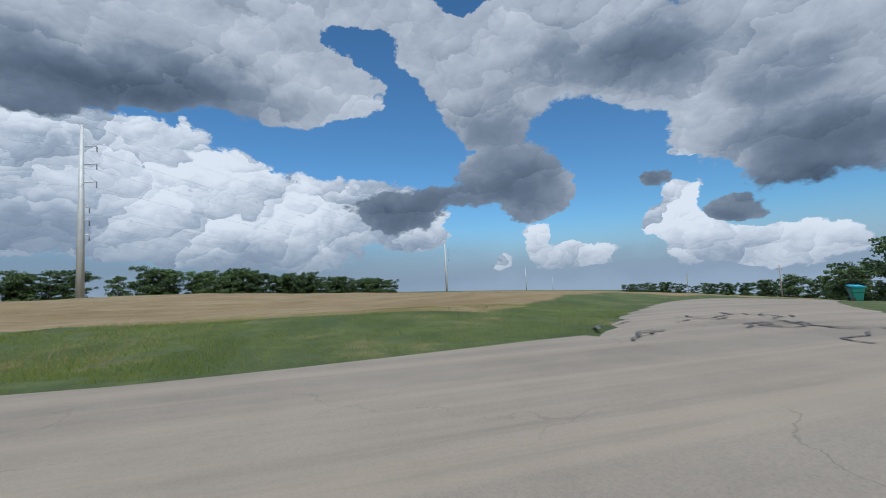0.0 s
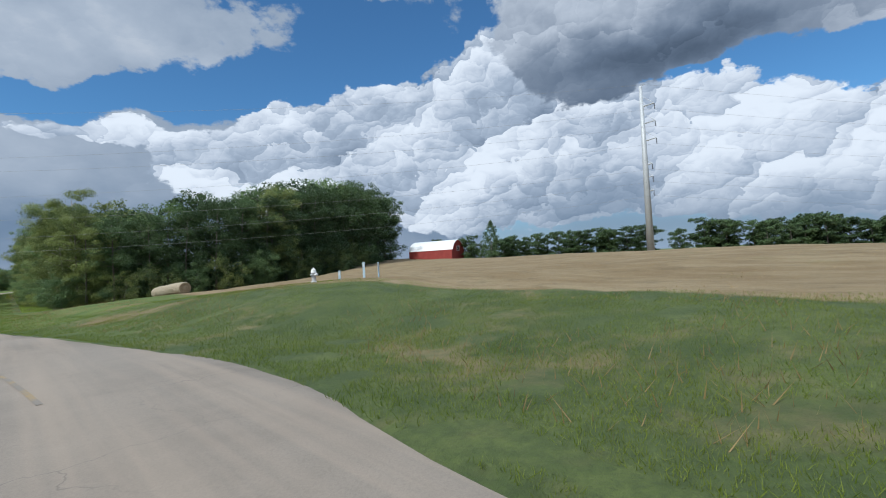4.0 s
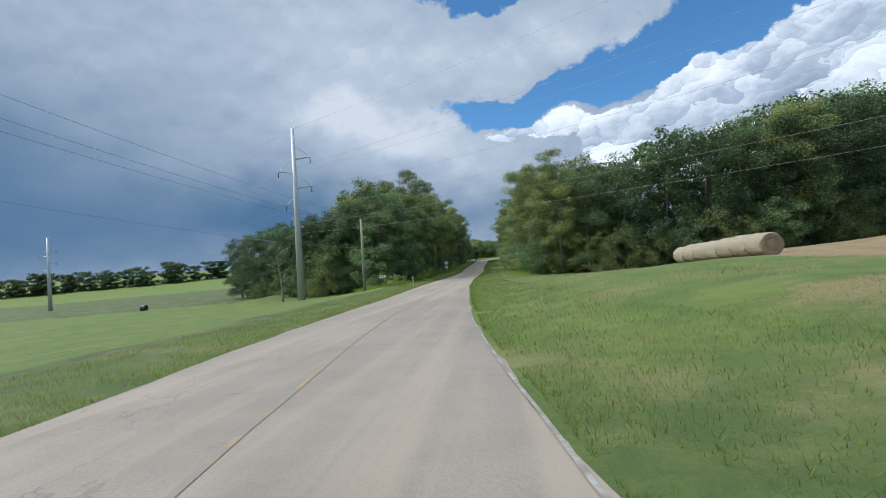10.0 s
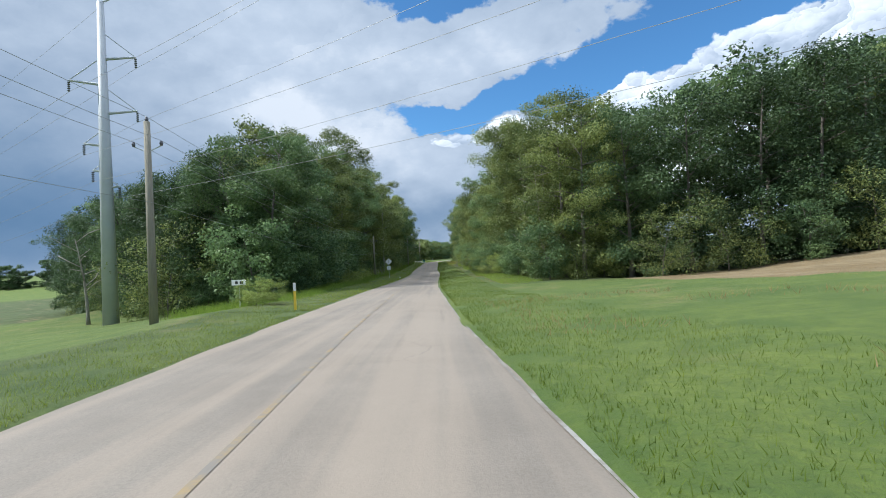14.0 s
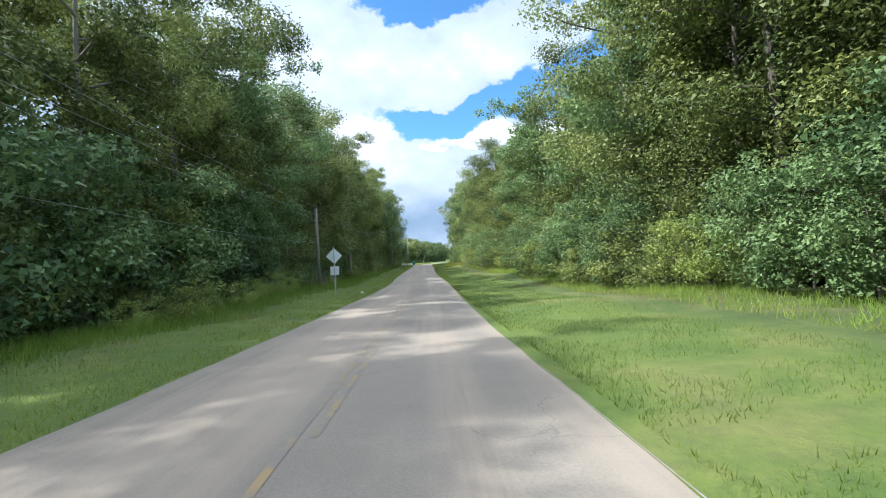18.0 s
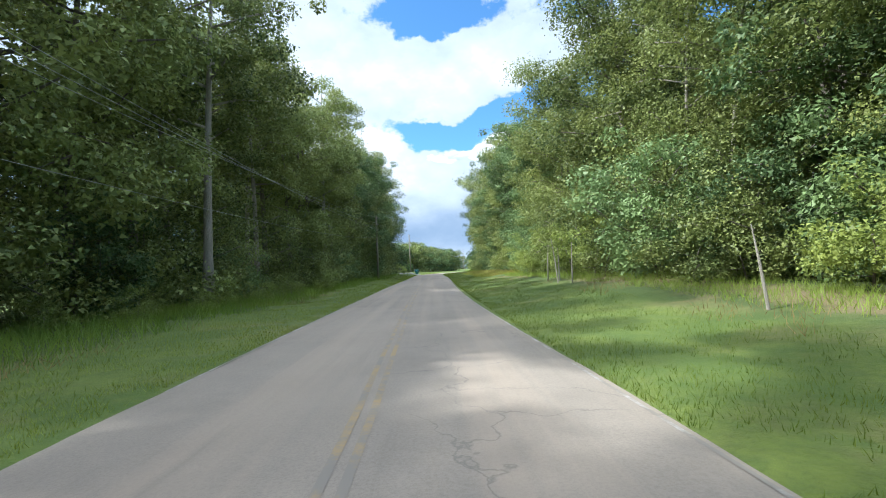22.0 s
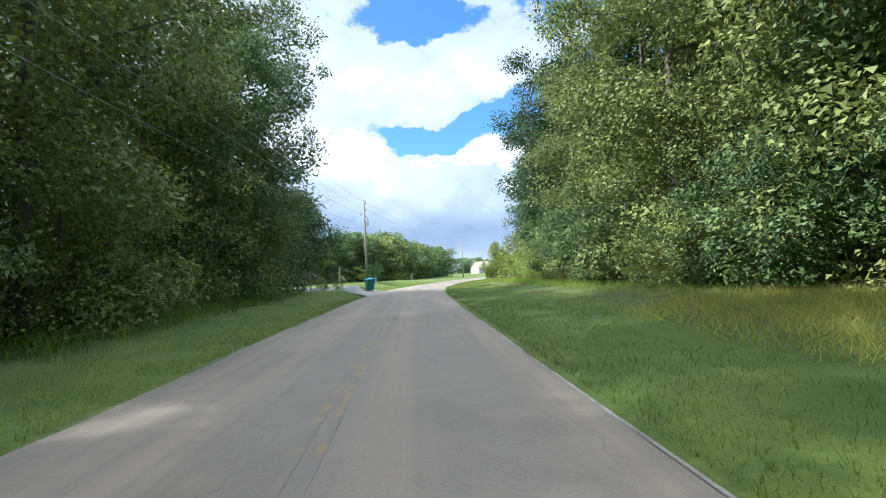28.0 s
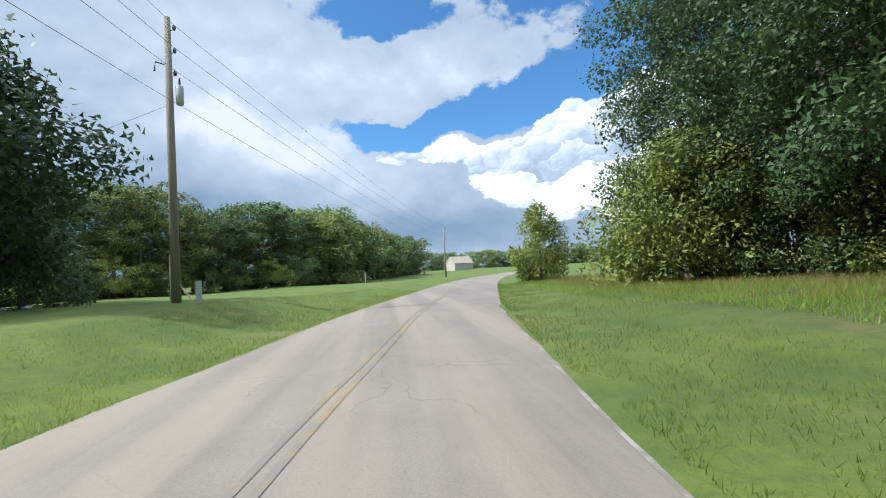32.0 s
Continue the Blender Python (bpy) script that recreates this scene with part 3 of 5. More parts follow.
def steps(lo, hi, fine, grow, far):
    out = list(np.arange(lo, hi + 0.01, fine))
    s = fine
    while out[-1] < far:
        s *= grow
        out.append(out[-1] + s)
    s = fine
    while out[0] > -far:
        s *= grow
        out.insert(0, out[0] - s)
    return np.array(out)


xs, ys = steps(-26, 32, 1.25, 1.13, 2600), None
xs = np.concatenate([xs[xs < -9.2], np.arange(-9, 9.9, 0.6), xs[xs > 10.2]])
ys = steps(-100, 250, 1.6, 1.13, 2600)

GX, GY = np.meshgrid(xs, ys)
GZ, DM, DO = ground_z(GX.ravel(), GY.ravel())
fx, fy = GX.ravel(), GY.ravel()
rough_z = np.array([noise.noise((a * 0.35, b * 0.35, 0.0)) * 0.10 + noise.noise((a * 0.07, b * 0.07, 5.0)) * 0.3 for a, b in zip(fx, fy)])
clear_of = np.minimum(np.minimum(DM - HALF, DO - OLD_HALF), gap_to(DRIVE, fx, fy) - 2.5)
off_road = smooth01(clear_of, 0.6, 3.5)
GZ = GZ + rough_z * off_road + 0.03 - 0.13 * (1 - smooth01(clear_of, -0.75, 0.0))
nx, ny = len(xs), len(ys)
idx = np.arange(nx * ny).reshape(ny, nx)
faces = np.stack([idx[:-1, :-1], idx[:-1, 1:], idx[1:, 1:], idx[1:, :-1]], -1).reshape(-1, 4)


def sheet_z(x, y):
    """Height of the ground sheet itself, between its grid lines."""
    x, y = np.asarray(x, float), np.asarray(y, float)
    i = np.clip(np.searchsorted(xs, x) - 1, 0, nx - 2)
    j = np.clip(np.searchsorted(ys, y) - 1, 0, ny - 2)
    u, v = (x - xs[i]) / (xs[i + 1] - xs[i]), (y - ys[j]) / (ys[j + 1] - ys[j])
    g2 = GZ.reshape(ny, nx)
    return (g2[j, i] * (1 - u) + g2[j, i + 1] * u) * (1 - v) + (g2[j + 1, i] * (1 - u) + g2[j + 1, i + 1] * u) * v


def ground_material():
    m = material("ground_cover", (0.1, 0.15, 0.03), 0.95)
    k = Nodes(m)
    hay = k.n.new("ShaderNodeAttribute")
    hay.attribute_name = "hay"
    lawn = k.n.new("ShaderNodeAttribute")
    lawn.attribute_name = "lawn"
    big, mid, fine = k.noise(0.05, 5, 0.6), k.noise(0.5, 6, 0.65), k.noise(9.0, 5, 0.75)
    tuft = k.noise(2.4, 5, 0.72)
    grass = k.mix(k.step(mid, 0.3, 0.7), (0.033, 0.055, 0.009), (0.088, 0.112, 0.024))
    grass = k.mix(k.math("MULTIPLY", k.step(tuft, 0.42, 0.66), 0.55), grass, (0.0292, 0.0488, 0.0084))
    grass = k.mix(k.math("MULTIPLY", k.step(fine, 0.35, 0.7), 0.6), grass, (0.0273, 0.0429, 0.0078))
    dead = k.math("MULTIPLY", k.math("MULTIPLY", k.step(k.noise(0.16, 5, 0.7), 0.5, 0.64), k.step(mid, 0.4, 0.62)), k.math("SUBTRACT", 1.0, k.math("MULTIPLY", lawn.outputs["Fac"], 0.8)))
    dry = k.n.new("ShaderNodeAttribute")
    dry.attribute_name = "dry"
    patch = k.step(k.math("ADD", dry.outputs["Fac"], k.math("MULTIPLY", k.math("SUBTRACT", k.noise(0.9, 6, 0.75), 0.5), 1.1)), 0.4, 0.75)
    dead = k.math("MAXIMUM", dead, patch)
    turf = k.mix(k.step(mid, 0.3, 0.7), (0.07, 0.114, 0.0095), (0.13, 0.163, 0.0185))
    turf = k.mix(k.math("MULTIPLY", k.step(fine, 0.35, 0.7), 0.35), turf, (0.0338, 0.0731, 0.0103))
    turf = k.mix(k.math("MULTIPLY", k.step(tuft, 0.42, 0.66), 0.4), turf, (0.0420, 0.0805, 0.0112))
    swath = k.noise(0.4, 6, 0.7, stretch=(1.3, 0.5, 1))
    rows = k.noise(1.1, 6, 0.75, stretch=(1.3, 0.55, 1))
    straw = k.mix(k.step(swath, 0.34, 0.66), (0.1612, 0.1097, 0.0470), (0.2329, 0.1792, 0.0963))
    straw = k.mix(k.math("MULTIPLY", k.step(fine, 0.4, 0.75), 0.45), straw, (0.1033, 0.0751, 0.0329))
    straw = k.mix(k.math("MULTIPLY", k.step(rows, 0.5, 0.68), 0.6), straw, (0.0816, 0.0598, 0.0272))
    straw = k.mix(k.step(k.noise(0.22, 4), 0.6, 0.76, 0.0, 0.5), straw, (0.13, 0.13, 0.0455))
    edge = k.step(k.math("ADD", hay.outputs["Fac"], k.math("MULTIPLY", k.math("SUBTRACT", k.noise(0.35, 5, 0.7), 0.5), 0.55)), 0.42, 0.6)
    col = k.mix(lawn.outputs["Fac"], grass, turf)
    col = k.mix(k.math("MULTIPLY", dead, 0.8), col, (0.17, 0.128, 0.062))
    col = k.mix(edge, col, straw)
    k.color(col)
    k.bump(k.math("ADD", fine, mid), 0.8, 0.06)
    return m


M_GROUND = ground_material()
gme = mesh_from("ground", np.stack([fx, fy, GZ], 1), faces, M_GROUND, smooth=True)
old_side = fx - np.interp(fy, [p[1] for p in OLD[::-1]], [p[0] for p in OLD[::-1]])
hay_mask = smooth01(np.minimum(fx - np.interp(fy, [-78, -64, -52, -40, 5, 30], [9.5, 14.0, 17.0, 14.2, 16.5, 15.0]), DO - 7.5), -1.5, 2.5) * (1 - smooth01(fy, 36, 44)) * (1 - smooth01(fx, 330, 420)) * smooth01(fy, -330, -250)
hay_mask = np.where((fy < -62) & (old_side < 0), 0, hay_mask)
hay_mask = np.maximum(hay_mask, smooth01(fx, 60, 80) * (1 - smooth01(fy, 82, 100)) * (1 - smooth01(fx, 330, 420)) * smooth01(fy, -60, -40))
lawn_mask = np.maximum(smooth01(fy, 186, 196) * (1 - smooth01(fx - centre(fy), -3, 3)), 0.7 * (fx < -9) * (fy < 60))
lawn_mask = np.maximum(lawn_mask, smooth01(fy, 225, 245) * 0.8)
# lush mown verge between the woods and along the road
lawn_mask = np.maximum(lawn_mask, smooth01(fy, 28, 48) * (1 - smooth01(DM - HALF, 3.0, 6.5)) * 0.75)
lawn_mask = np.maximum(lawn_mask, smooth01(fy, -50, -35) * (1 - smooth01(DM - HALF, 1.5, 4.5)) * 0.3)
lawn_mask = np.maximum(lawn_mask, 0.65 * smooth01(fy, -32, -22) * (fx > 0) * (1 - smooth01(fx, 16, 22)) * (1 - smooth01(fy, 34, 44)))
# scorched patches of the verge: x, y, half widths
dry_mask = sum(w * np.exp(-((fx - a) / ra) ** 2 - ((fy - c) / rc) ** 2) for a, c, ra, rc, w in ((7.6, -30, 1.7, 3.6, 0.9), (10.6, -31.5, 2.6, 2.2, 0.8), (9.8, -23.0, 2.8, 2.2, 0.8), (8.0, -40, 1.6, 4, 0.5), (6.6, 112, 2.2, 6, 0.8), (7.6, 98, 2.4, 9, 0.85), (7.2, 135, 2.2, 8, 0.6), (-11.0, 62, 2.0, 9, 0.6), (6.8, 176, 2.2, 5, 0.6), (9, 192, 3, 6, 0.5), (14, 236, 3.5, 9, 0.5)))
for nm, vals in (("hay", hay_mask), ("lawn", lawn_mask), ("dry", dry_mask)):
    at = gme.attributes.new(nm, "FLOAT", "POINT")
    at.data.foreach_set("value", np.asarray(vals, np.float32))
ground = tagged(new("ground", gme), "rolling grass verges, mown hay field and green pasture", "ground", kind="structure")


def strip(name, line, half, mat, lift, label, z_of, flare=None, ragged=0.16, across=12):
    vs, fs = [], []
    n = len(line)
    for i, (x, y) in enumerate(line):
        d = line[min(i + 1, n - 1)] - line[max(i - 1, 0)]
        d = d / np.linalg.norm(d)
        side = np.array([d[1], -d[0]])
        for j in range(across + 1):
            u = -1 + 2 * j / across
            hw = half + (flare(y, u) if flare else 0)
            wob = ragged * noise.noise((x * 0.9, y * 0.9, u * 7)) if abs(u) == 1 else 0
            p = np.array([x, y]) + side * (u * hw + wob)
            vs.append((p[0], p[1], z_of(p[0], p[1]) + lift * (1 - u * u) + (0.02 if abs(u) < 1 else -0.035)))
    w = across + 1
    for i in range(n - 1):
        for j in range(across):
            fs.append((i * w + j, i * w + j + 1, (i + 1) * w + j + 1, (i + 1) * w + j))
    return tagged(new(name, mesh_from(name, vs, fs, mat, smooth=True)), label, "road", kind="structure")


def flare(y, u):
    """The mouth of the junction opens to the left."""
    return 5.0 * (1 - smooth01(y, -64, -48)) ** 1.5 if u < 0 else 0.0


strip("road", MAIN_LINE, HALF, M_ROAD, 0.05, "worn pale chip-seal country road with fine cracks", lambda x, y: float(level(y)), flare)
strip("road_old", OLD_LINE, OLD_HALF, M_ROAD, 0.05, "cracked grey asphalt through road", lambda x, y: float(max(level(y), -9.0)) + 0.006)


NODES = [i / 6 for i in range(7)]
SECTION = [0.02 + 0.05 * (1 - u * u) if u < 1 else -0.035 for u in NODES]


def ribbon(name, line, off, width, mat, lift, label, y0, y1):
    vs, fs, n = [], [], len(line)
    for i, (x, y) in enumerate(line):
        if not y0 <= y <= y1:
            continue
        d = line[min(i + 1, n - 1)] - line[max(i - 1, 0)]
        d = d / np.linalg.norm(d)
        side = np.array([d[1], -d[0]])
        o = off + 0.03 * noise.noise((x, y * 0.5, off))
        for u in (-0.5, 0.5):
            p = np.array([x, y]) + side * (o + u * width)
            t = (o + u * width) / HALF
            vs.append((p[0], p[1], float(level(y)) + float(np.interp(abs(t), NODES, SECTION)) + lift))
    for i in range(len(vs) // 2 - 1):
        fs.append((2 * i, 2 * i + 1, 2 * i + 3, 2 * i + 2))
    return tagged(new(name, mesh_from(name, vs, fs, mat)), label, "road marking", kind="structure")


ribbon("trim_centre_line", MAIN_LINE, -0.05, 0.08, M_LINE_Y, 0.006, "faded yellow centre line", -54, 300)
ribbon("trim_centre_line_second", MAIN_LINE, 0.12, 0.08, M_LINE_Y, 0.006, "faded yellow centre line", 46, 300)
ribbon("trim_edge_line_right", MAIN_LINE, 2.8, 0.055, M_LINE_W, 0.006, "faded white edge line", -36, 330)
ribbon("trim_edge_line_left", MAIN_LINE, -2.86, 0.10, M_LINE_W, 0.006, "faded white edge line", 95, 330)

# driveway to the house
strip("driveway", DRIVE, 2.3, M_DRIVE, 0.02, "pale gravel driveway meeting the road", lambda x, y: gz(x, y) + 0.05 - 0.12 * float(smooth01(x, -6.2, -5.3)), lambda y, u: 2.6 * (1 - smooth01(y, 196.9, 197.8)) if y < 198.0 else 0.0)

# sealed cracks in the old road
rng = np.random.default_rng(4)
for i in range(26):
    x, y = 6.0 + rng.normal() * 2.0, -73.6 + rng.normal() * 1.5
    pts, a = [], rng.uniform(0, 6.28)
    for k in range(7):
        pts.append((x, y)), rng.random()
        a += rng.normal() * 0.7
        x, y = x + math.cos(a) * 0.35, y + math.sin(a) * 0.35
    vs, fs = [], []
    for k, (px, py) in enumerate(pts):
        w = rng.uniform(0.015, 0.045)
        z = float(level(py)) + 0.086 + i * 0.0004
        vs += [(px - w, py - w, z), (px + w, py + w, z)]
    fs = [(2 * k, 2 * k + 1, 2 * k + 3, 2 * k + 2) for k in range(6)]
    tagged(new("trim_crack_seal", mesh_from("crack_seal", vs, fs, M_SEAL)), "black tar sealing over a road crack", "road crack", "cracks in the old road", "structure")


def gz(x, y):
    """Where a thing stands on the ground sheet."""
    return float(sheet_z([x], [y])[0])

# ------------------------------------------------------------------ trees


def leaf_cloud(rng, centres, radii, count, size, flat=0.75, droop=0.3, three=False):
    """Folded four-cornered (or plain three-cornered) leaves scattered through round clumps; vertices and faces."""
    centres, radii = np.asarray(centres, float), np.asarray(radii, float)
    w = radii ** 2
    pick = rng.choice(len(centres), count, p=w / w.sum())
    d = rng.normal(size=(count, 3))
    d /= np.linalg.norm(d, axis=1)[:, None]
    rr = radii[pick] * (0.4 + 0.6 * rng.random(count) ** 0.5 + 0.55 * rng.random(count) ** 5)
    pos = centres[pick] + d * rr[:, None] * np.array([1, 1, flat])
    nrm = d * 0.5 + rng.normal(size=(count, 3)) * 0.5 + np.array([0, 0, 0.45])
    nrm /= np.linalg.norm(nrm, axis=1)[:, None]
    tan = np.cross(nrm, rng.normal(size=(count, 3)))
    tan /= np.linalg.norm(tan, axis=1)[:, None] + 1e-9
    tan[:, 2] -= droop * rng.random(count)
    tan /= np.linalg.norm(tan, axis=1)[:, None]
    bit = np.cross(nrm, tan)
    ln = size * rng.uniform(0.65, 1.35, count)[:, None]
    wd = ln * rng.uniform(0.36, 0.58, count)[:, None]
    if three:
        v = np.stack([pos + tan * ln * 0.5, pos - tan * ln * 0.38 + bit * wd * 0.72, pos - tan * ln * 0.38 - bit * wd * 0.72], 1).reshape(-1, 3)
        return v, np.arange(count * 3).reshape(-1, 3)
    fold = -nrm * wd * 0.25
    v = np.stack([pos + tan * ln / 2, pos + bit * wd / 2 + fold, pos - tan * ln / 2, pos - bit * wd / 2 + fold], 1).reshape(-1, 3)
    f = np.arange(count * 4).reshape(-1, 4)
    return v, f


def quick_mesh(name, v, f, mat):
    me = bpy.data.meshes.new(name)
    me.vertices.add(len(v))
    me.vertices.foreach_set("co", np.asarray(v, np.float32).ravel())
    n, k = f.shape
    me.loops.add(n * k)
    me.loops.foreach_set("vertex_index", f.ravel().astype(np.int32))
    me.polygons.add(n)
    me.polygons.foreach_set("loop_start", np.arange(0, n * k, k, dtype=np.int32))
    me.polygons.foreach_set("loop_total", np.full(n, k, np.int32))
    me.materials.append(mat)
    me.update()
    return me


def tree_meshes(seed, h, base, r, leaves, size, trunk_r, limbs=11, to_ground=0.0, lean=0.25, crown="round", open_=0.0):
    """Trunk-and-limb data and crown data for one broadleaf tree that stands at the origin."""
    rng = np.random.default_rng(seed)
    bend = rng.normal(size=2) * lean
    top = h * (0.9 if crown == "round" else 0.8)
    path = [(bend[0] * (t ** 2) * 3, bend[1] * (t ** 2) * 3, h * 0.0 - 0.25 + top * t) for t in np.linspace(0, 1, 8)]
    rad = [trunk_r * (1.35 if i == 0 else 1) * (1 - 0.85 * i / 7) for i in range(8)]
    V, F = tube_data(path, rad, 7)
    F = list(F)
    centres, radii = [], []
    for i in range(limbs):
        t = base / h + (0.93 - base / h) * (i + 0.5 * rng.random()) / limbs
        a = i * 2.4 + rng.normal() * 0.3
        prof = math.sin(math.pi * min(1, 0.22 + 0.78 * (t - base / h) / (1 - base / h + 1e-6))) ** 0.6
        ln = r * (0.55 + 0.45 * prof) * rng.uniform(0.75, 1.1)
        if crown == "dome":
            ln = r * math.sqrt(max(0.05, 1 - (t * 0.9) ** 2.6)) * rng.uniform(0.82, 1.02)
        p0 = np.array([np.interp(t * h, [q[2] for q in path], [q[k] for q in path]) for k in (0, 1)] + [t * h * 0.93])
        rise = rng.uniform(0.0, 0.22) + 0.3 * t if crown == "dome" else rng.uniform(0.25, 0.7)
        d = np.array([math.cos(a), math.sin(a), rise])
        mid = p0 + d * ln * 0.5 + rng.normal(size=3) * 0.25
        end = p0 + d * ln * 0.92 + np.array([0, 0, -0.08 * ln]) + rng.normal(size=3) * 0.3
        lv, lf = tube_data([p0, mid, end], [trunk_r * 0.38 * (1 - 0.5 * t), trunk_r * 0.2, 0.03], 5)
        n = len(V)
        V += lv
        F += [tuple(j + n for j in q) for q in lf]
        for c, s in ((end, 1.0), (mid, 0.85), (end + rng.normal(size=3) * r * 0.22, 0.75), (mid + rng.normal(size=3) * r * 0.2 + np.array([0, 0, 0.6]), 0.7)):
            if rng.random() < open_:
                continue
            centres.append(c), radii.append(r * 0.29 * s * rng.uniform(0.6, 1.35))
    centres.append(np.array([path[-1][0], path[-1][1], h * 0.93])), radii.append(r * 0.3)
    k = int(to_ground * 14)
    for i in range(k):
        a = rng.uniform(0, 6.28)
        q = r * rng.uniform(0.3, 0.85)
        centres.append(np.array([math.cos(a) * q, math.sin(a) * q, rng.uniform(0.4, base + 1.5)])), radii.append(r * rng.uniform(0.2, 0.34))
    small, sf = leaf_cloud(rng, centres, radii, leaves, size, flat=0.66, three=True)
    big, bf = leaf_cloud(rng, centres, np.array(radii) * 0.5, max(60, leaves // 10), size * 1.1, three=True)
    return (V, F), (np.vstack([small, big]), np.vstack([sf, bf + len(small)]))


def make_tree(name, label, seed, mat, bark, group, category="tree", **kw):
    (V, F), (lv, lf) = tree_meshes(seed, **kw)
    ob = thing(name, label, category, group=group)
    shared("trunk", mesh_from("trunk", V, F, bark, smooth=True), ob)
    shared("crown", quick_mesh("crown", lv, lf, mat), ob)
    return ob


GROUP_R, GROUP_L, GROUP_FAR = "trees of the roadside wood", "trees of the dark wood", "trees of the distant woods"
NEAR = [
    make_tree("oak_tree", "tall green oak with leaves down to the grass", 11, M_LEAF, M_BARK, GROUP_R, h=21, base=5, r=4.6, leaves=24010, size=0.198, trunk_r=0.26, limbs=15, to_ground=1.0),
    make_tree("oak_tree", "tall green oak with leaves down to the grass", 12, M_LEAF, M_BARK, GROUP_R, h=23, base=6, r=4.9, leaves=24990, size=0.205, trunk_r=0.28, limbs=16, to_ground=0.8),
    make_tree("hickory_tree", "tall broadleaf tree with dull green leaves", 13, M_LEAF_BLUE, M_BARK, GROUP_R, h=19, base=4, r=4.4, leaves=22050, size=0.224, trunk_r=0.22, limbs=14, to_ground=1.2),
    make_tree("oak_tree", "slim tall oak with a bare pale trunk", 14, M_LEAF, M_BARK_PALE, GROUP_R, h=23, base=9, r=4.2, leaves=20090, size=0.198, trunk_r=0.26, limbs=13, to_ground=0.0),
    make_tree("sweetgum_tree", "light green broadleaf tree at the wood's edge", 15, M_LEAF, M_BARK_PALE, GROUP_R, h=14, base=2.5, r=3.8, leaves=25725, size=0.120, trunk_r=0.16, limbs=13, to_ground=1.2),
    # the shade over the wood's end is put into this oak's leaf colour
    make_tree("oak_tree", "tall oak at the end of the wood, leaves darkened for shade", 16, M_LEAF_DARK, M_BARK, GROUP_R, h=22, base=4, r=5.0, leaves=21000, size=0.216, trunk_r=0.28, limbs=16, to_ground=0.8),
    # cloud shade over the wood fronts is put into these dark leaves
    make_tree("oak_tree", "oak with leaves darkened for cloud shade, down to the hay field", 17, M_LEAF_DARK, M_BARK, GROUP_R, h=19, base=3.5, r=5.0, leaves=22000, size=0.23, trunk_r=0.24, limbs=17, to_ground=1.5),
]
MID = [
    make_tree("oak_tree", "dark green oak deeper in the wood", 21, M_LEAF, M_BARK, GROUP_L, h=22, base=6, r=5.2, leaves=6500, size=0.374, trunk_r=0.28, limbs=13, to_ground=0.6),
    make_tree("oak_tree", "dark green oak deeper in the wood", 22, M_LEAF_BLUE, M_BARK, GROUP_L, h=20, base=5, r=5.4, leaves=6500, size=0.374, trunk_r=0.26, limbs=13, to_ground=0.8),
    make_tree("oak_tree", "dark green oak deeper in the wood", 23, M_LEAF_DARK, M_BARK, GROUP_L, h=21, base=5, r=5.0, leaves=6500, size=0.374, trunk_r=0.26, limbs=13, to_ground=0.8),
]
DEEP = [
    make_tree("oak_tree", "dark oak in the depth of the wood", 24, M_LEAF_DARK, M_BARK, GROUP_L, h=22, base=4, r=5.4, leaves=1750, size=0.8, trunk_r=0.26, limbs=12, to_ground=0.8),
    make_tree("oak_tree", "dark oak in the depth of the wood", 25, M_LEAF, M_BARK, GROUP_L, h=21, base=4, r=5.4, leaves=1750, size=0.8, trunk_r=0.26, limbs=12, to_ground=0.8),
]
FAR = [
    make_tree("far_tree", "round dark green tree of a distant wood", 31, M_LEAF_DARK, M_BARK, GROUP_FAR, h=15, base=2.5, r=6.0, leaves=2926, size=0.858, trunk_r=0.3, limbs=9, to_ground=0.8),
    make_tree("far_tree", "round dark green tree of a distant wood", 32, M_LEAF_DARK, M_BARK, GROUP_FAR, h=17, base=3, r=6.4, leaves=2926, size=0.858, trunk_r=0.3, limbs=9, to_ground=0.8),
]
# sunlight on these far trees is put into a lighter leaf colour
FAR_LIT = [
    make_tree("far_tree", "round green tree beyond the road, leaf colour lightened for sun", 33, M_LEAF, M_BARK, GROUP_FAR, h=16, base=2.5, r=6.2, leaves=3520, size=0.600, trunk_r=0.3, limbs=10, to_ground=0.9),
    make_tree("far_tree", "round green tree beyond the road, leaf colour lightened for sun", 34, M_LEAF_BLUE, M_BARK, GROUP_FAR, h=15, base=2.5, r=6.0, leaves=3520, size=0.600, trunk_r=0.3, limbs=10, to_ground=0.9),
]
BUSH = [
    make_tree("bush", "leafy green bush at the edge of the wood", 41, M_LEAF_LIGHT, M_BARK, "bushes along the wood", "bush", h=3.2, base=0.5, r=1.9, leaves=4777, size=0.125, trunk_r=0.05, limbs=8, to_ground=1.0),
    make_tree("bush", "dull green sumac bush at the edge of the wood", 42, M_LEAF_BLUE, M_BARK, "bushes along the wood", "bush", h=4.6, base=0.6, r=2.5, leaves=6142, size=0.164, trunk_r=0.06, limbs=9, to_ground=1.0),
    make_tree("bush", "low dark bush under the trees", 43, M_LEAF, M_BARK, "bushes along the wood", "bush", h=2.2, base=0.3, r=1.7, leaves=3412, size=0.118, trunk_r=0.04, limbs=7, to_ground=1.0),
]
THICKET = make_tree("bush", "dark thicket under the trees of the wood", 44, M_LEAF, M_BARK, "bushes along the wood", "bush", h=5.6, base=0.6, r=3.2, leaves=5600, size=0.13, trunk_r=0.06, limbs=9, to_ground=1.0)
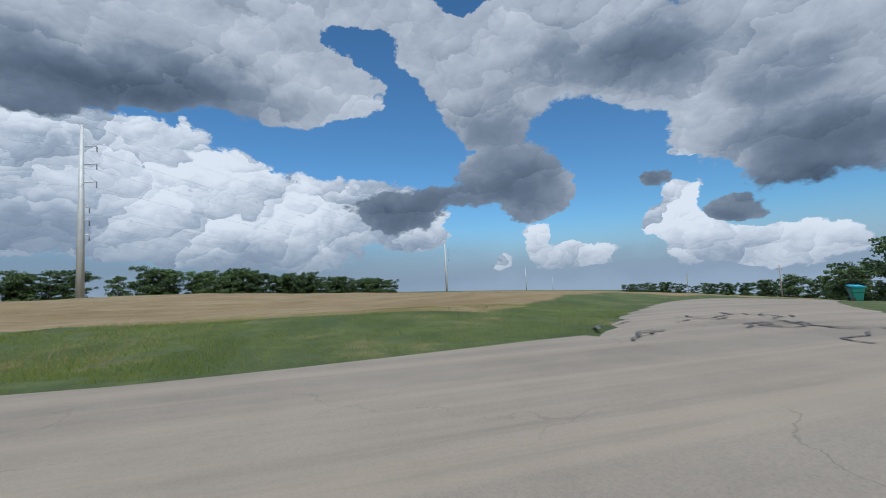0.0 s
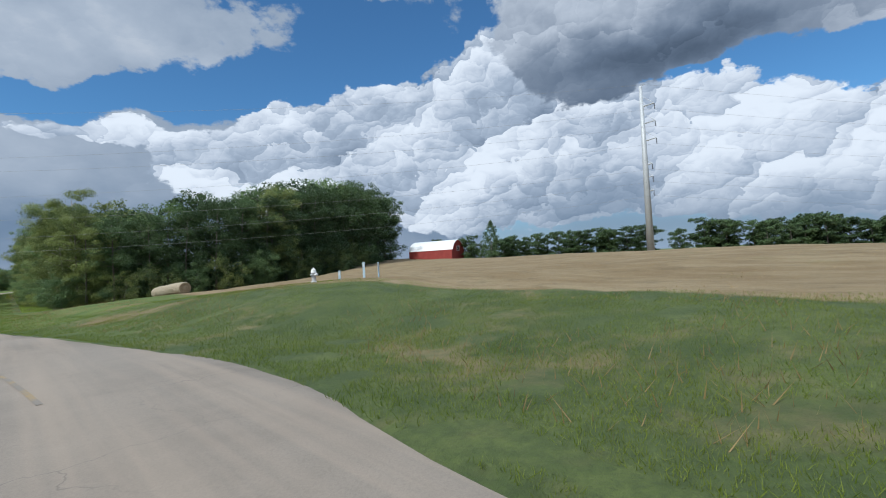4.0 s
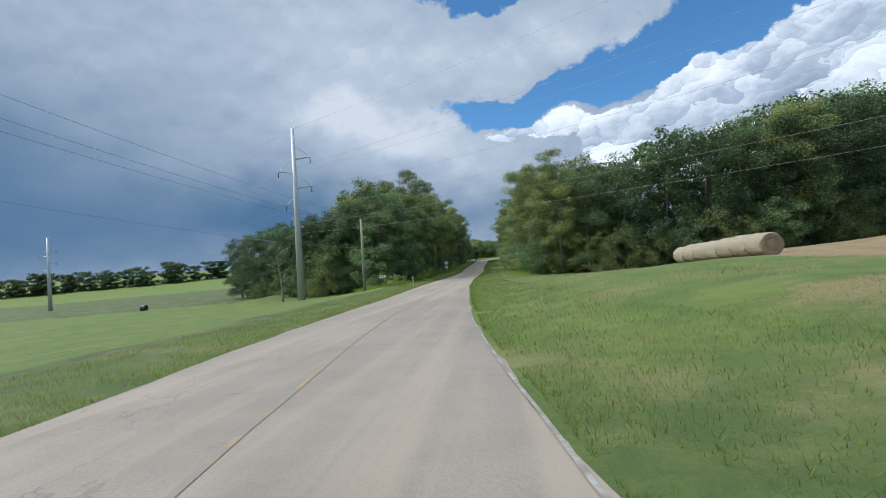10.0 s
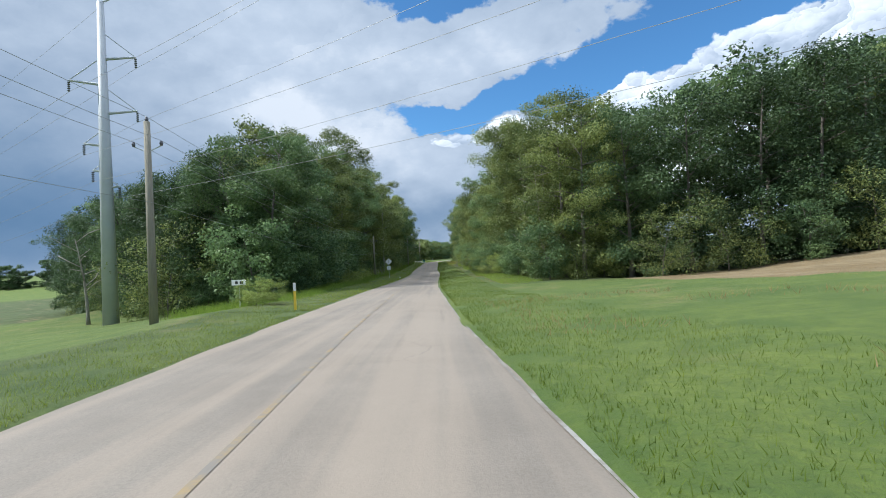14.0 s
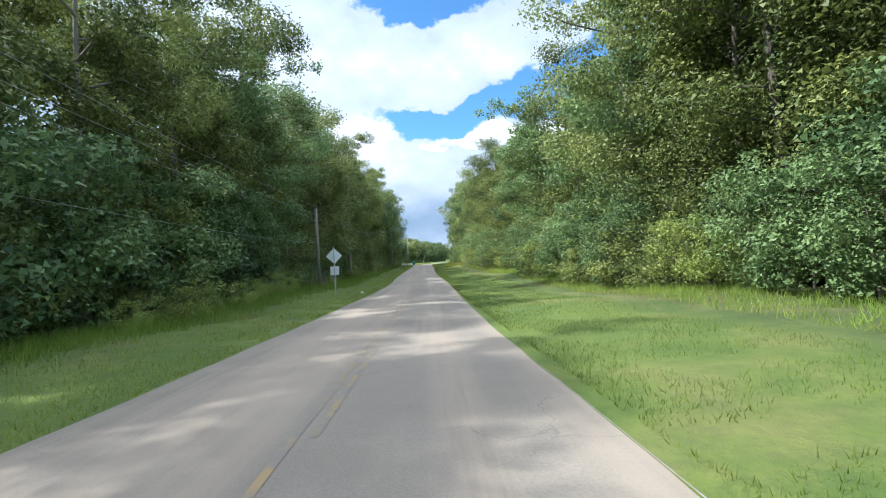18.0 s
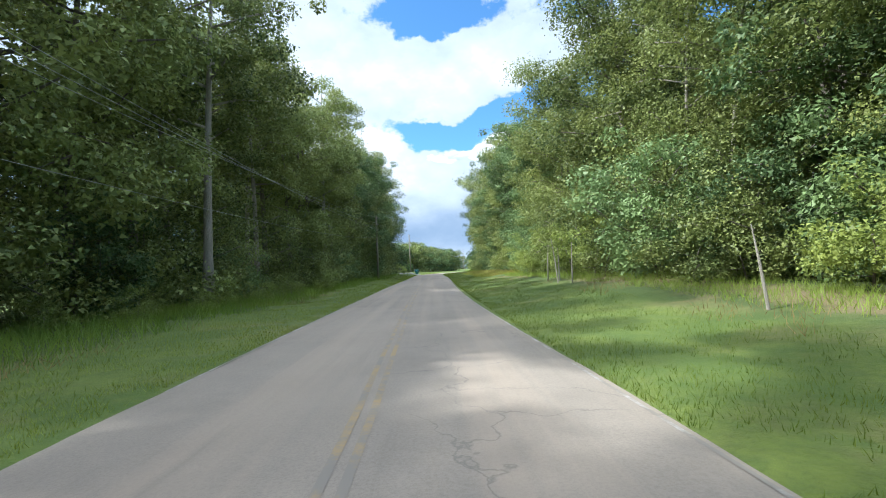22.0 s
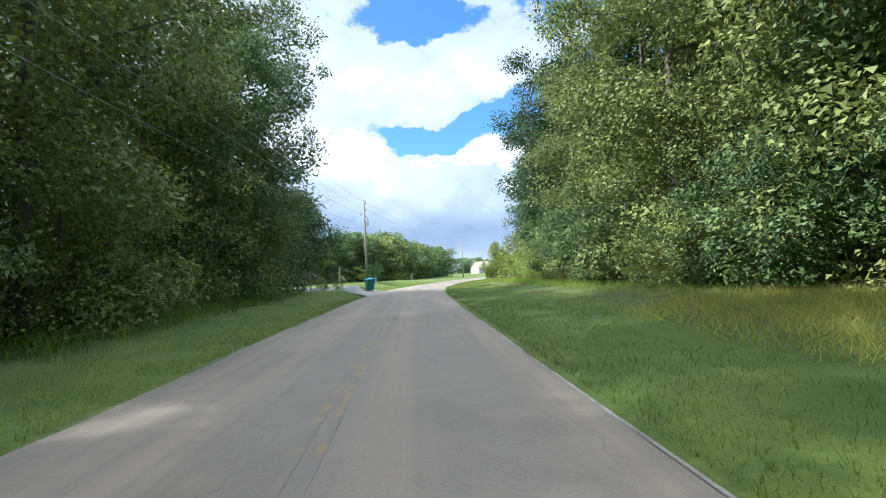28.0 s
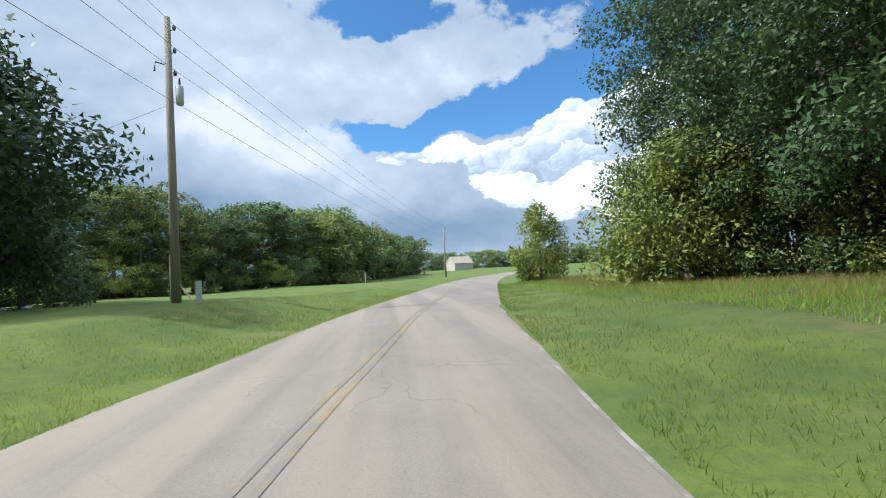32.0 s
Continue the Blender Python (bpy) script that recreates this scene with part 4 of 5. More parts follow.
PECAN = [
    make_tree("pecan_tree", "broad domed pecan tree with dark forked limbs on the lawn", 51, M_LEAF_DARK, M_BARK, "pecan trees on the lawn", h=13, base=2.4, r=7.6, leaves=42250, size=0.33, trunk_r=0.42, limbs=20, crown="dome", open_=0.04),
    make_tree("pecan_tree", "spreading open pecan tree on the lawn", 52, M_LEAF_BLUE, M_BARK, "pecan trees on the lawn", h=12, base=2.4, r=6.8, leaves=34125, size=0.33, trunk_r=0.34, limbs=16, crown="dome", open_=0.05),
]
used = set()


def plant(kind, x, y, scale=1.0, turn=None, rng=random, squash=1.0):
    """Puts a tree on the ground; the first use takes the tree itself, the rest are copies."""
    a = rng.uniform(0, 360) if turn is None else turn
    m = pose(x, y, gz(x, y) - 0.05, 0, 0, a)
    ob = kind if kind.name not in used else copy_thing(kind, m)
    if ob is kind:
        used.add(kind.name)
    ob.matrix_world = m @ Matrix.Diagonal((scale * squash, scale * squash, scale, 1))
    return ob


R = random.Random(7)


def wood(y0, y1, edge, side, step, rows, tall):
    """Rows of trees from the wood's edge inwards; edge(y) gives the x of the first row."""
    for row, (kinds, gap) in enumerate(rows):
        y = y0 + row * 8 + R.uniform(0, step)
        while y < y1:
            x = edge(y) + side * (gap + R.uniform(-0.9, 0.9))
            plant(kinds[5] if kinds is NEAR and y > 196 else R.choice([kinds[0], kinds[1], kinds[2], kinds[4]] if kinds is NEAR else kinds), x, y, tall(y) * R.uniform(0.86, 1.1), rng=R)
            y += step * (0.85 + 0.08 * row) * R.uniform(0.75, 1.25)


def edge_right(y):
    return float(np.interp(y, [38, 48, 60, 80, 100, 112, 125, 150, 175, 195, 205, 214, 226, 234], [16, 13.6, 12.4, 13.0, 12.2, 11.2, 11.0, 11.0, 10.6, 11.4, 14.0, 16.5, 19.5, 22]))


def edge_left(y):
    return float(np.interp(y, [36, 45, 60, 74, 92, 110, 140, 170, 200], [-16.5, -15.5, -16.5, -17.5, -18.0, -17.0, -15.5, -13.8, -13.6]))


N_DARK = NEAR[:4]
wood(42, 232, edge_right, 1, 4.2, [(NEAR, 0.0), (MID, 7.0), (DEEP, 13.0)], lambda y: float(np.interp(y, [40, 70, 110, 200, 226], [0.95, 0.98, 0.98, 0.98, 0.85])))
wood(40, 190, edge_left, -1, 4.8, [(N_DARK, 0.0), (MID, 7.0)], lambda y: float(np.interp(y, [36, 48, 62, 90, 120, 170, 190], [0.8, 0.86, 1.02, 1.1, 1.05, 0.98, 0.95])))
# front of the left wood, and its tip out in the pasture
for i, (x, y, s) in enumerate(((-19, 43.5, 15.5), (-24.5, 46, 13.5), (-31, 51.5, 13.5), (-37, 56, 13), (-22, 47, 15), (-28, 50, 13.5), (-34, 54, 13.5), (-40, 59, 12.5), (-46, 64, 12.5), (-50, 70, 11))):
    plant(NEAR[6] if i % 3 else NEAR[2], x, y, s / 19, rng=R)
    plant(R.choice([BUSH[1], THICKET]), x + 1.5, y - 2.4, R.uniform(0.6, 0.8), rng=R)
    plant(R.choice([BUSH[1], THICKET]), x - 1.8, y - 2.2, R.uniform(0.6, 0.8), rng=R)
for x, y, s in ((-27, 62, 0.8), (-33, 64, 0.66), (-40, 70, 0.6), (-36, 76, 0.7)):
    plant(R.choice(MID), x, y, s, rng=R)
# front of the right wood above the hay field
for i in range(19):
    t = i / 18
    x = 18 + 104 * t
    y = float(np.interp(x, [15, 30, 49, 80, 122], [42, 41, 43, 63, 96])) + R.uniform(-1.5, 1.5)
    s = float(np.interp(x, [15, 28, 40, 52, 80, 122], [0.97, 1.0, 1.18, 1.3, 1.4, 1.34]))
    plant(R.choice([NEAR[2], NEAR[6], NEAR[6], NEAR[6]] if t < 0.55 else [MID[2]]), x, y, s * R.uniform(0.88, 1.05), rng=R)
    plant(R.choice(MID[1:]), x + R.uniform(-2, 3), y + 7, s * R.uniform(0.9, 1.08), rng=R)
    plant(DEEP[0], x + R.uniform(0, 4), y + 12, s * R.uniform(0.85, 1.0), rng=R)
    if t < 0.75:
        plant(R.choice([BUSH[1], THICKET]), x + R.uniform(-2, 2), y - 4.0, R.uniform(0.9, 1.4), rng=R)
plant(NEAR[1], 49, 45, 1.08, rng=R)
plant(NEAR[6], -14.6, 194.6, 1.08, rng=R)
plant(NEAR[6], -17.5, 190.0, 1.1, rng=R)
for x, y, q in ((-8.6, 193.0, 0.36), (-7.6, 193.8, 0.28)):
    plant(BUSH[2], x, y, q, rng=R)
plant(NEAR[3], -13.2, 112.6, 1.0, rng=R)
plant(NEAR[3], -17.4, 128, 0.95, rng=R)
EDGE = random.Random(8)
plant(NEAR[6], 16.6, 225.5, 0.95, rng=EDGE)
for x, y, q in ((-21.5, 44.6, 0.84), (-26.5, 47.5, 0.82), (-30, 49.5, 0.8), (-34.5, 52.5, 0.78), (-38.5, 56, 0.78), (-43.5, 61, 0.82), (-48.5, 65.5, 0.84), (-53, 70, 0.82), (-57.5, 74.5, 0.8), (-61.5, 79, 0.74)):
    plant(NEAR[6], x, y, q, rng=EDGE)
plant(NEAR[3], 13.5, 64, 1.1, rng=R)
# bushes along both edges
def hedge(y):
    return float(np.interp(y, [44, 52, 60, 70, 78, 86, 96, 104, 112, 122, 132, 140, 165, 178, 200], [11, 9.4, 8.2, 6.7, 6.9, 9.4, 10.0, 8.0, 7.0, 6.6, 7.6, 9.2, 9.2, 8.0, 8.4]))


for y in np.arange(44, 204, 2.7):
    plant(R.choice(BUSH), hedge(y) + R.uniform(-0.4, 0.7), y + R.uniform(-1, 1), R.uniform(0.6, 1.15), rng=R)
    plant(R.choice([BUSH[1], THICKET]), hedge(y) + R.uniform(1.8, 2.8), y + R.uniform(-1, 1), R.uniform(0.75, 1.1), rng=R)
for y in np.arange(44, 226, 3.6):
    plant(THICKET, edge_right(y) + R.uniform(0.4, 2.0), y + R.uniform(-1, 1), R.uniform(0.9, 1.35), rng=R)
for y in np.arange(42, 192, 3.8):
    plant(THICKET, edge_left(y) - R.uniform(7.0, 9.5), y + R.uniform(-1, 1), R.uniform(1.1, 1.6), rng=R)
for y in np.arange(44, 190, 4.0):
    plant(THICKET, edge_left(y) - R.uniform(2.5, 5.0), y + R.uniform(-1, 1), R.uniform(0.7, 1.1), rng=R)
for y in np.arange(40, 82, 2.6):
    plant(R.choice([BUSH[1], THICKET, BUSH[1]]), edge_left(y) + R.uniform(0.2, 1.8), y + R.uniform(-1, 1), R.uniform(1.0, 1.55), rng=R)
for y in list(np.arange(58, 82, 3.0)) + list(np.arange(92, 128, 3.4)):
    plant(BUSH[0], edge_left(y) + R.uniform(4.0, 5.6), y + R.uniform(-1, 1), R.uniform(0.3, 0.55), rng=R)
for y in np.arange(84, 190, 5.0):
    plant(THICKET, edge_left(y) + R.uniform(0.6, 1.6), y + R.uniform(-1, 1), R.uniform(0.8, 1.3), rng=R)
for y in np.arange(44, 190, 4.2):
    plant(R.choice(BUSH[1:]), edge_left(y) + R.uniform(1.5, 2.6), y + R.uniform(-1, 1), R.uniform(0.5, 0.85), rng=R)


def woods_line(points, step, rows, scale, spread=5.0, squash=1.3, kinds=FAR):
    line = spline(points, step)
    for i, (x, y) in enumerate(line):
        for k in range(rows):
            plant(R.choice(kinds), x + R.uniform(-spread, spread), y + k * 6 + R.uniform(-spread, spread), scale * R.uniform(0.75, 1.15), rng=R, squash=squash)


woods_line([(133, 62), (146, 42), (160, 28), (178, 8)], 5, 2, 0.5)
woods_line([(186, -8), (205, -30), (232, -50), (268, -88), (282, -112)], 5.5, 2, 0.62)
woods_line([(-460, 200), (-330, 250), (-240, 280), (-150, 310), (-80, 330)], 6, 1, 0.85)
woods_line([(-12, 280), (-7, 305), (1, 335), (7, 352)], 6, 2, 0.78, 3, kinds=FAR_LIT)
for x, y in spline([(-58, 250), (-38, 248), (-23, 256), (-13, 272)], 3.4):
    plant(R.choice(MID), x + R.uniform(-1.5, 1.5), y + R.uniform(-1.5, 1.5), R.uniform(0.46, 0.6), rng=R, squash=1.35)
    plant(R.choice(FAR_LIT), x + R.uniform(-3, 3), y + 8, R.uniform(0.6, 0.85), rng=R, squash=1.25)
    plant(R.choice(BUSH), x + R.uniform(-2, 2), y - 4.5, R.uniform(0.8, 1.2), rng=R)
woods_line([(8, 478), (34, 494), (70, 502), (120, 492), (175, 470)], 7, 2, 0.7, 5, kinds=FAR_LIT)
woods_line([(-10, 560), (40, 600), (110, 590), (180, 560), (240, 500)], 15, 1, 1.0, 9, kinds=FAR_LIT)
woods_line([(70, -215), (95, -225), (130, -260), (230, -330), (420, -400)], 11, 1, 0.6)
woods_line([(36, -142), (44, -150)], 6, 1, 0.6, 3)
woods_line([(27, -113), (23, -116), (19.5, -120)], 3.0, 1, 0.22, 1.2)
for k, (x, y, s) in enumerate(((-20.4, 220.8, 1.0), (-34, 226, 1.0), (-27, 234, 0.8), (-29, 214, 0.62), (-40, 221, 0.75))):
    plant(PECAN[k % 2], x, y, s, rng=R)

# whatever has not been planted yet stands deep in the right wood
for i, kind in enumerate(NEAR + MID + DEEP + FAR + FAR_LIT + BUSH + PECAN):
    if kind.name not in used:
        plant(kind, 33 + 3 * i, 130 + 4 * i, 0.9, rng=R)

# ------------------------------------------------------------------ power lines


def steel_pole(name, label, x, y, h, arms, both, turn):
    """Tapered galvanised pole with braced arms; returns the thing and its wire points."""
    z = gz(x, y)
    ob = thing(name, label, "power pole", (x, y, z), turn, "steel transmission poles")
    part("shaft", tube(bmesh.new(), [(0, 0, -0.3), (0, 0, h * 0.5), (0, 0, h)], [0.62, 0.46, 0.26], 12), M_STEEL, ob, smooth=True)
    tips = []
    for k, (frac, side, reach) in enumerate(arms):
        b = bmesh.new()
        tube(b, [(0, 0, h * frac), (side * reach, 0, h * frac + reach * 0.12)], [0.13, 0.08], 6)
        a = part("arm", b, M_STEEL, ob, "dark steel arm")
        b = bmesh.new()
        tube(b, [(0, 0, h * frac + reach * 0.95), (side * reach, 0, h * frac + reach * 0.12)], [0.04, 0.04], 5)
        part("brace", b, M_STEEL, a)
        b = bmesh.new()
        for q in range(5):
            tube(b, [(side * reach, 0, h * frac + reach * 0.12 - 0.15 - q * 0.18), (side * reach, 0, h * frac + reach * 0.12 - 0.26 - q * 0.18)], [0.13, 0.05], 6)
        part("insulator", b, M_PORCELAIN, a)
        tips.append(ob.matrix_world @ Vector((side * reach, 0, h * frac + reach * 0.12 - 1.0)))
    top = bmesh.new()
    tube(top, [(0, 0, h), (0.7, 0, h + 0.25)], [0.08, 0.05], 6)
    part("top_bracket", top, M_STEEL, ob)
    tips.append(ob.matrix_world @ Vector((0.6, 0, h + 0.2)))
    return ob, tips


ARMS_ONE = [(0.875, 1, 2.0), (0.77, 1, 2.0), (0.665, 1, 2.0), (0.52, 1, 1.1), (0.445, 1, 1.1), (0.36, 1, 1.1)]
ARMS_TWO = [(0.82, 1, 2.6), (0.74, -1, 2.6), (0.65, 1, 2.6), (0.55, -1, 1.6), (0.47, -1, 1.0), (0.42, 1, 1.0)]
POLE_ROWS = [(82.9, -29, 28.3, ARMS_ONE, -80), (241, -138, 28, ARMS_ONE, -80), (470, -303, 28, ARMS_ONE, -80), (-28.4, 39.8, 28.2, ARMS_TWO, 12), (-148, 108, 25, ARMS_TWO, 12), (760, -505, 28, ARMS_ONE, -80)]
steel = [steel_pole("transmission_pole", "tall grey steel power pole with braced arms", x, y, h, arms, 0, turn) for x, y, h, arms, turn in POLE_ROWS]


def wire(a, b, sag, rad, label="thin dark overhead power line", mat=None):
    pts = [Vector(a).lerp(Vector(b), t) - Vector((0, 0, sag * 4 * t * (1 - t))) for t in np.linspace(0, 1, 21)]
    vs, fs = tube_data(pts, [rad] * 21, 4)
    return tagged(new("power_line", mesh_from("power_line", vs, fs, mat or M_WIRE)), label, "power line", "overhead power lines", "structure")


order = [5, 2, 1, 0, 3, 4]
for p, q in zip(order, order[1:]):
    for a, b in zip(steel[p][1], steel[q][1]):
        wire(a, b, 2.2, 0.012, "thin pale high-voltage line", M_CABLE)
for b in steel[4][1]:
    wire(b, b + Vector((-130, 85, -6)), 2.0, 0.013, "thin pale high-voltage line", M_CABLE)


def wood_pole(x, y, h, label, cross=True, lean=0.0, stacked=False):
    z = gz(x, y)
    ob = thing("utility_pole", label, "power pole", (x, y, z), 0, "wooden utility poles")
    part("shaft", tube(bmesh.new(), [(0, 0, -0.3), (lean * 0.5, 0, h * 0.5), (lean, 0, h)], [0.17, 0.145, 0.115], 9), M_POLE, ob, smooth=True)
    tips = []
    if cross:
        spots = [(lean - 0.56, 0, h - 1.0), (lean + 0.56, 0, h - 1.0), (lean, 0, h)]
    else:
        spots = [(lean + 0.25, 0, h - 0.5), (lean + 0.25, 0, h - 1.4), (lean + 0.25, 0, h - 2.3)]
    for s in spots:
        arm = ob
        if s[0] != lean:
            arm = part("bracket", tube(bmesh.new(), [(lean, 0, s[2] - (0.24 if cross else 0.02)), (s[0], 0, s[2])], [0.025, 0.02], 5), M_STEEL, ob)
        b = bmesh.new()
        tube(b, [(s[0], s[1], s[2]), (s[0], s[1], s[2] + 0.09), (s[0], s[1], s[2] + 0.2)], [0.05, 0.075, 0.03], 7)
        part("insulator", b, M_PORCELAIN, arm)
        tips.append(ob.matrix_world @ Vector((s[0], s[1], s[2] + 0.2)))
    tips.append(ob.matrix_world @ Vector((lean + 0.14, 0, h - 3.3)))
    return ob, tips


# low pale weeds between the small sign and the marker post
for x, y, q in ((-9.4, 23.6, 0.42), (-8.3, 22.4, 0.34), (-10.2, 24.6, 0.36)):
    plant(BUSH[0], x, y, q, rng=R)
line_poles = [
    wood_pole(87, -183, 8.5, "grey wooden power pole beside the old road"),
    wood_pole(140, -205, 8.5, "grey wooden power pole beyond the old road"),
    wood_pole(-12.6, -42, 9.9, "grey wooden power pole beside the junction"),
    wood_pole(-11.5, 18.5, 8.2, "weathered wooden power pole on the grass"),
    wood_pole(-11.8, 85.9, 7.7, "weathered wooden power pole in front of the wood"),
    wood_pole(-10.0, 157.6, 9.7, "pale wooden power pole on the verge", cross=False),
    wood_pole(-8.2, 220.7, 11.0, "tall wooden power pole with a transformer on the lawn", cross=False, lean=-0.1),
    wood_pole(12, 292, 10.0, "grey wooden power pole beside the far road", cross=False),
]
for p, q in zip(line_poles[2:], line_poles[3:]):
    for a, b in zip(p[1], q[1]):
        wire(a, b, 0.9, 0.009, "thin pale overhead power line beside the road", M_CABLE)
# transformer, cut-out and guy on the last pole
ob = line_poles[6][0]
b = bmesh.new()
tube(b, [(0.3, 0, 7.55), (0.3, 0, 7.6), (0.3, 0, 8.25), (0.3, 0, 8.32)], [0.11, 0.14, 0.14, 0.09], 12)
can = part("transformer", b, M_GREENBOX, ob, "grey metal transformer can", smooth=True)
b = bmesh.new()
tube(b, [(0.3, 0, 8.3), (0.3, 0, 8.6)], [0.05, 0.03], 7)
part("bushing", b, M_PORCELAIN, can)
b = bmesh.new()
tube(b, [(-0.1, 0, 9.1), (-0.55, 0, 9.25), (-0.6, 0, 8.9)], [0.03, 0.03, 0.05], 6)
part("cutout", b, M_PORCELAIN, ob)
wire(ob.matrix_world @ Vector((0, 0, 7.6)), (-36, 226, gz(-36, 226) + 5.5), 1.2, 0.008, "thin dark service line to the house")
stub = thing("guy_post", "short weathered wooden post leaning by the power pole", "post", (-13.9, 233.6, gz(-13.9, 233.6)))
part("shaft", tube(bmesh.new(), [(0, 0, -0.2), (0, 0, 2.9)], [0.11, 0.09], 8), M_POLE, stub)
part("brace", tube(bmesh.new(), [(0.1, 0, 1.5), (1.5, -0.6, -0.05)], [0.05, 0.05], 6), M_POLE, stub)

# ------------------------------------------------------------------ buildings


def slab(bm, pts, thick=0.06):
    """A flat panel with thickness from its corner points."""
    n = (Vector(pts[1]) - Vector(pts[0])).cross(Vector(pts[2]) - Vector(pts[0])).normalized() * thick
    a = [bm.verts.new(p) for p in pts]
    b = [bm.verts.new(Vector(p) - n) for p in pts]
    bm.faces.new(a)
    bm.faces.new(b[::-1])
    k = len(pts)
    for i in range(k):
        bm.faces.new((a[i], b[i], b[(i + 1) % k], a[(i + 1) % k]))
    return bm


def window(parent, origin, right, up, w, h, rows=2, cols=2):
    """Framed window on a wall: frame, bars and panes."""
    o, r, u = Vector(origin), Vector(right).normalized(), Vector(up).normalized()
    n = r.cross(u)
    basis = Matrix.Translation(o) @ Matrix((r, u, n)).transposed().to_4x4()
    b = bmesh.new()
    t = 0.12
    for c, s in (((0, h / 2, 0.04), (w + t, t, 0.1)), ((0, -h / 2, 0.04), (w + t, t, 0.1)), ((-w / 2, 0, 0.04), (t, h, 0.1)), ((w / 2, 0, 0.04), (t, h, 0.1))):
        box(b, c, s)
    for i in range(1, cols):
        box(b, (-w / 2 + w * i / cols, 0, 0.03), (0.16, h, 0.06))
    for i in range(1, rows):
        box(b, (0, -h / 2 + h * i / rows, 0.03), (w, 0.12, 0.06))
    b.transform(basis)
    f = part("window_frame", b, M_WHITE, parent, "white window frame")
    for i in range(cols):
        for j in range(rows):
            b = bmesh.new()
            box(b, (-w / 2 + w * (i + 0.5) / cols, -h / 2 + h * (j + 0.5) / rows, 0.012), (w / cols, h / rows, 0.012))
            b.transform(basis)
            part("pane", b, M_GLASS, f)


def barn():
    x, y = 117.0, 76.4
    ob = thing("barn", "red barn with a pale curved metal roof and white window", "barn", (x, y, 4.55), -76.6)
    L, W, e = 19.5, 8.6, 2.1
    prof = [(0, e), (0.12 * W, e + 2.0), (0.3 * W, e + 3.15), (0.5 * W, e + 3.7), (0.7 * W, e + 3.15), (0.88 * W, e + 2.0), (W, e)]
    part("wall", slab(bmesh.new(), [(0, 0, -1.5), (L, 0, -1.5), (L, 0, e), (0, 0, e)], -0.15), M_RED, ob, "red board wall")
    part("wall", slab(bmesh.new(), [(0, W, -1.5), (L, W, -1.5), (L, W, e), (0, W, e)], 0.15), M_RED, ob)
    for xx in (0.0, L):
        b = bmesh.new()
        pts = [(xx, 0, -1.5), (xx, W, -1.5)] + [(xx, a, z) for a, z in prof[::-1]]
        slab(b, pts, 0.15 if xx else -0.15)
        part("gable_wall", b, M_RED, ob, "red board gable")
    for (a, z), (a2, z2) in zip(prof, prof[1:]):
        rf = part("roof_panel", slab(bmesh.new(), [(-0.3, a, z + 0.1), (L + 0.3, a, z + 0.1), (L + 0.3, a2, z2 + 0.1), (-0.3, a2, z2 + 0.1)], 0.08), M_ROOF, ob, "pale curved metal roof panel")
    for i in range(14):
        b = bmesh.new()
        xx = 0.3 + i * (L - 0.6) / 13
        for (a, z), (a2, z2) in zip(prof[:4], prof[1:4]):
            tube(b, [(xx, a, z + 0.13), (xx, a2, z2 + 0.13)], 0.03, 4)
        part("roof_seam", b, M_ROOF, rf)
    window(ob, (L + 0.02, W * 0.5, e + 0.5), (0, 1, 0), (0, 0, 1), 1.7, 1.7)


barn()


def gable_house(name, label, x, y, z, turn, L, W, eave, ridge, wall, roof, base=-1.0, doors=()):
    ob = thing(name, label, "house", (x, y, z), turn)
    part("wall", slab(bmesh.new(), [(0, 0, base), (L, 0, base), (L, 0, eave), (0, 0, eave)], -0.15), wall, ob)
    part("wall", slab(bmesh.new(), [(0, W, base), (L, W, base), (L, W, eave), (0, W, eave)], 0.15), wall, ob)
    for xx in (0.0, L):
        part("gable_wall", slab(bmesh.new(), [(xx, 0, base), (xx, W, base), (xx, W, eave), (xx, W / 2, ridge), (xx, 0, eave)], 0.15 if xx else -0.15), wall, ob)
    k = (ridge - eave) / (W / 2)
    part("roof", slab(bmesh.new(), [(-0.4, -0.5, eave - 0.5 * k + 0.12), (L + 0.4, -0.5, eave - 0.5 * k + 0.12), (L + 0.4, W / 2, ridge + 0.12), (-0.4, W / 2, ridge + 0.12)], 0.14), roof, ob)
    part("roof", slab(bmesh.new(), [(L + 0.4, W + 0.5, eave - 0.5 * k + 0.12), (-0.4, W + 0.5, eave - 0.5 * k + 0.12), (-0.4, W / 2, ridge + 0.12), (L + 0.4, W / 2, ridge + 0.12)], 0.14), roof, ob)
    for xx, zz, w, h in doors:
        window(ob, (xx, -0.02, zz), (1, 0, 0), (0, 0, 1), w, h)
    return ob


hx, hy = 36.0, 430.0
gable_house("far_house", "cream farmhouse with a tan roof on a rise", hx, hy, gz(hx, hy) + 0.3, 28, 12, 8.5, 3.6, 6.9, M_SIDING, M_SHINGLE, doors=((3.5, 1.8, 1.1, 1.5), (8.5, 1.8, 1.1, 1.5)))
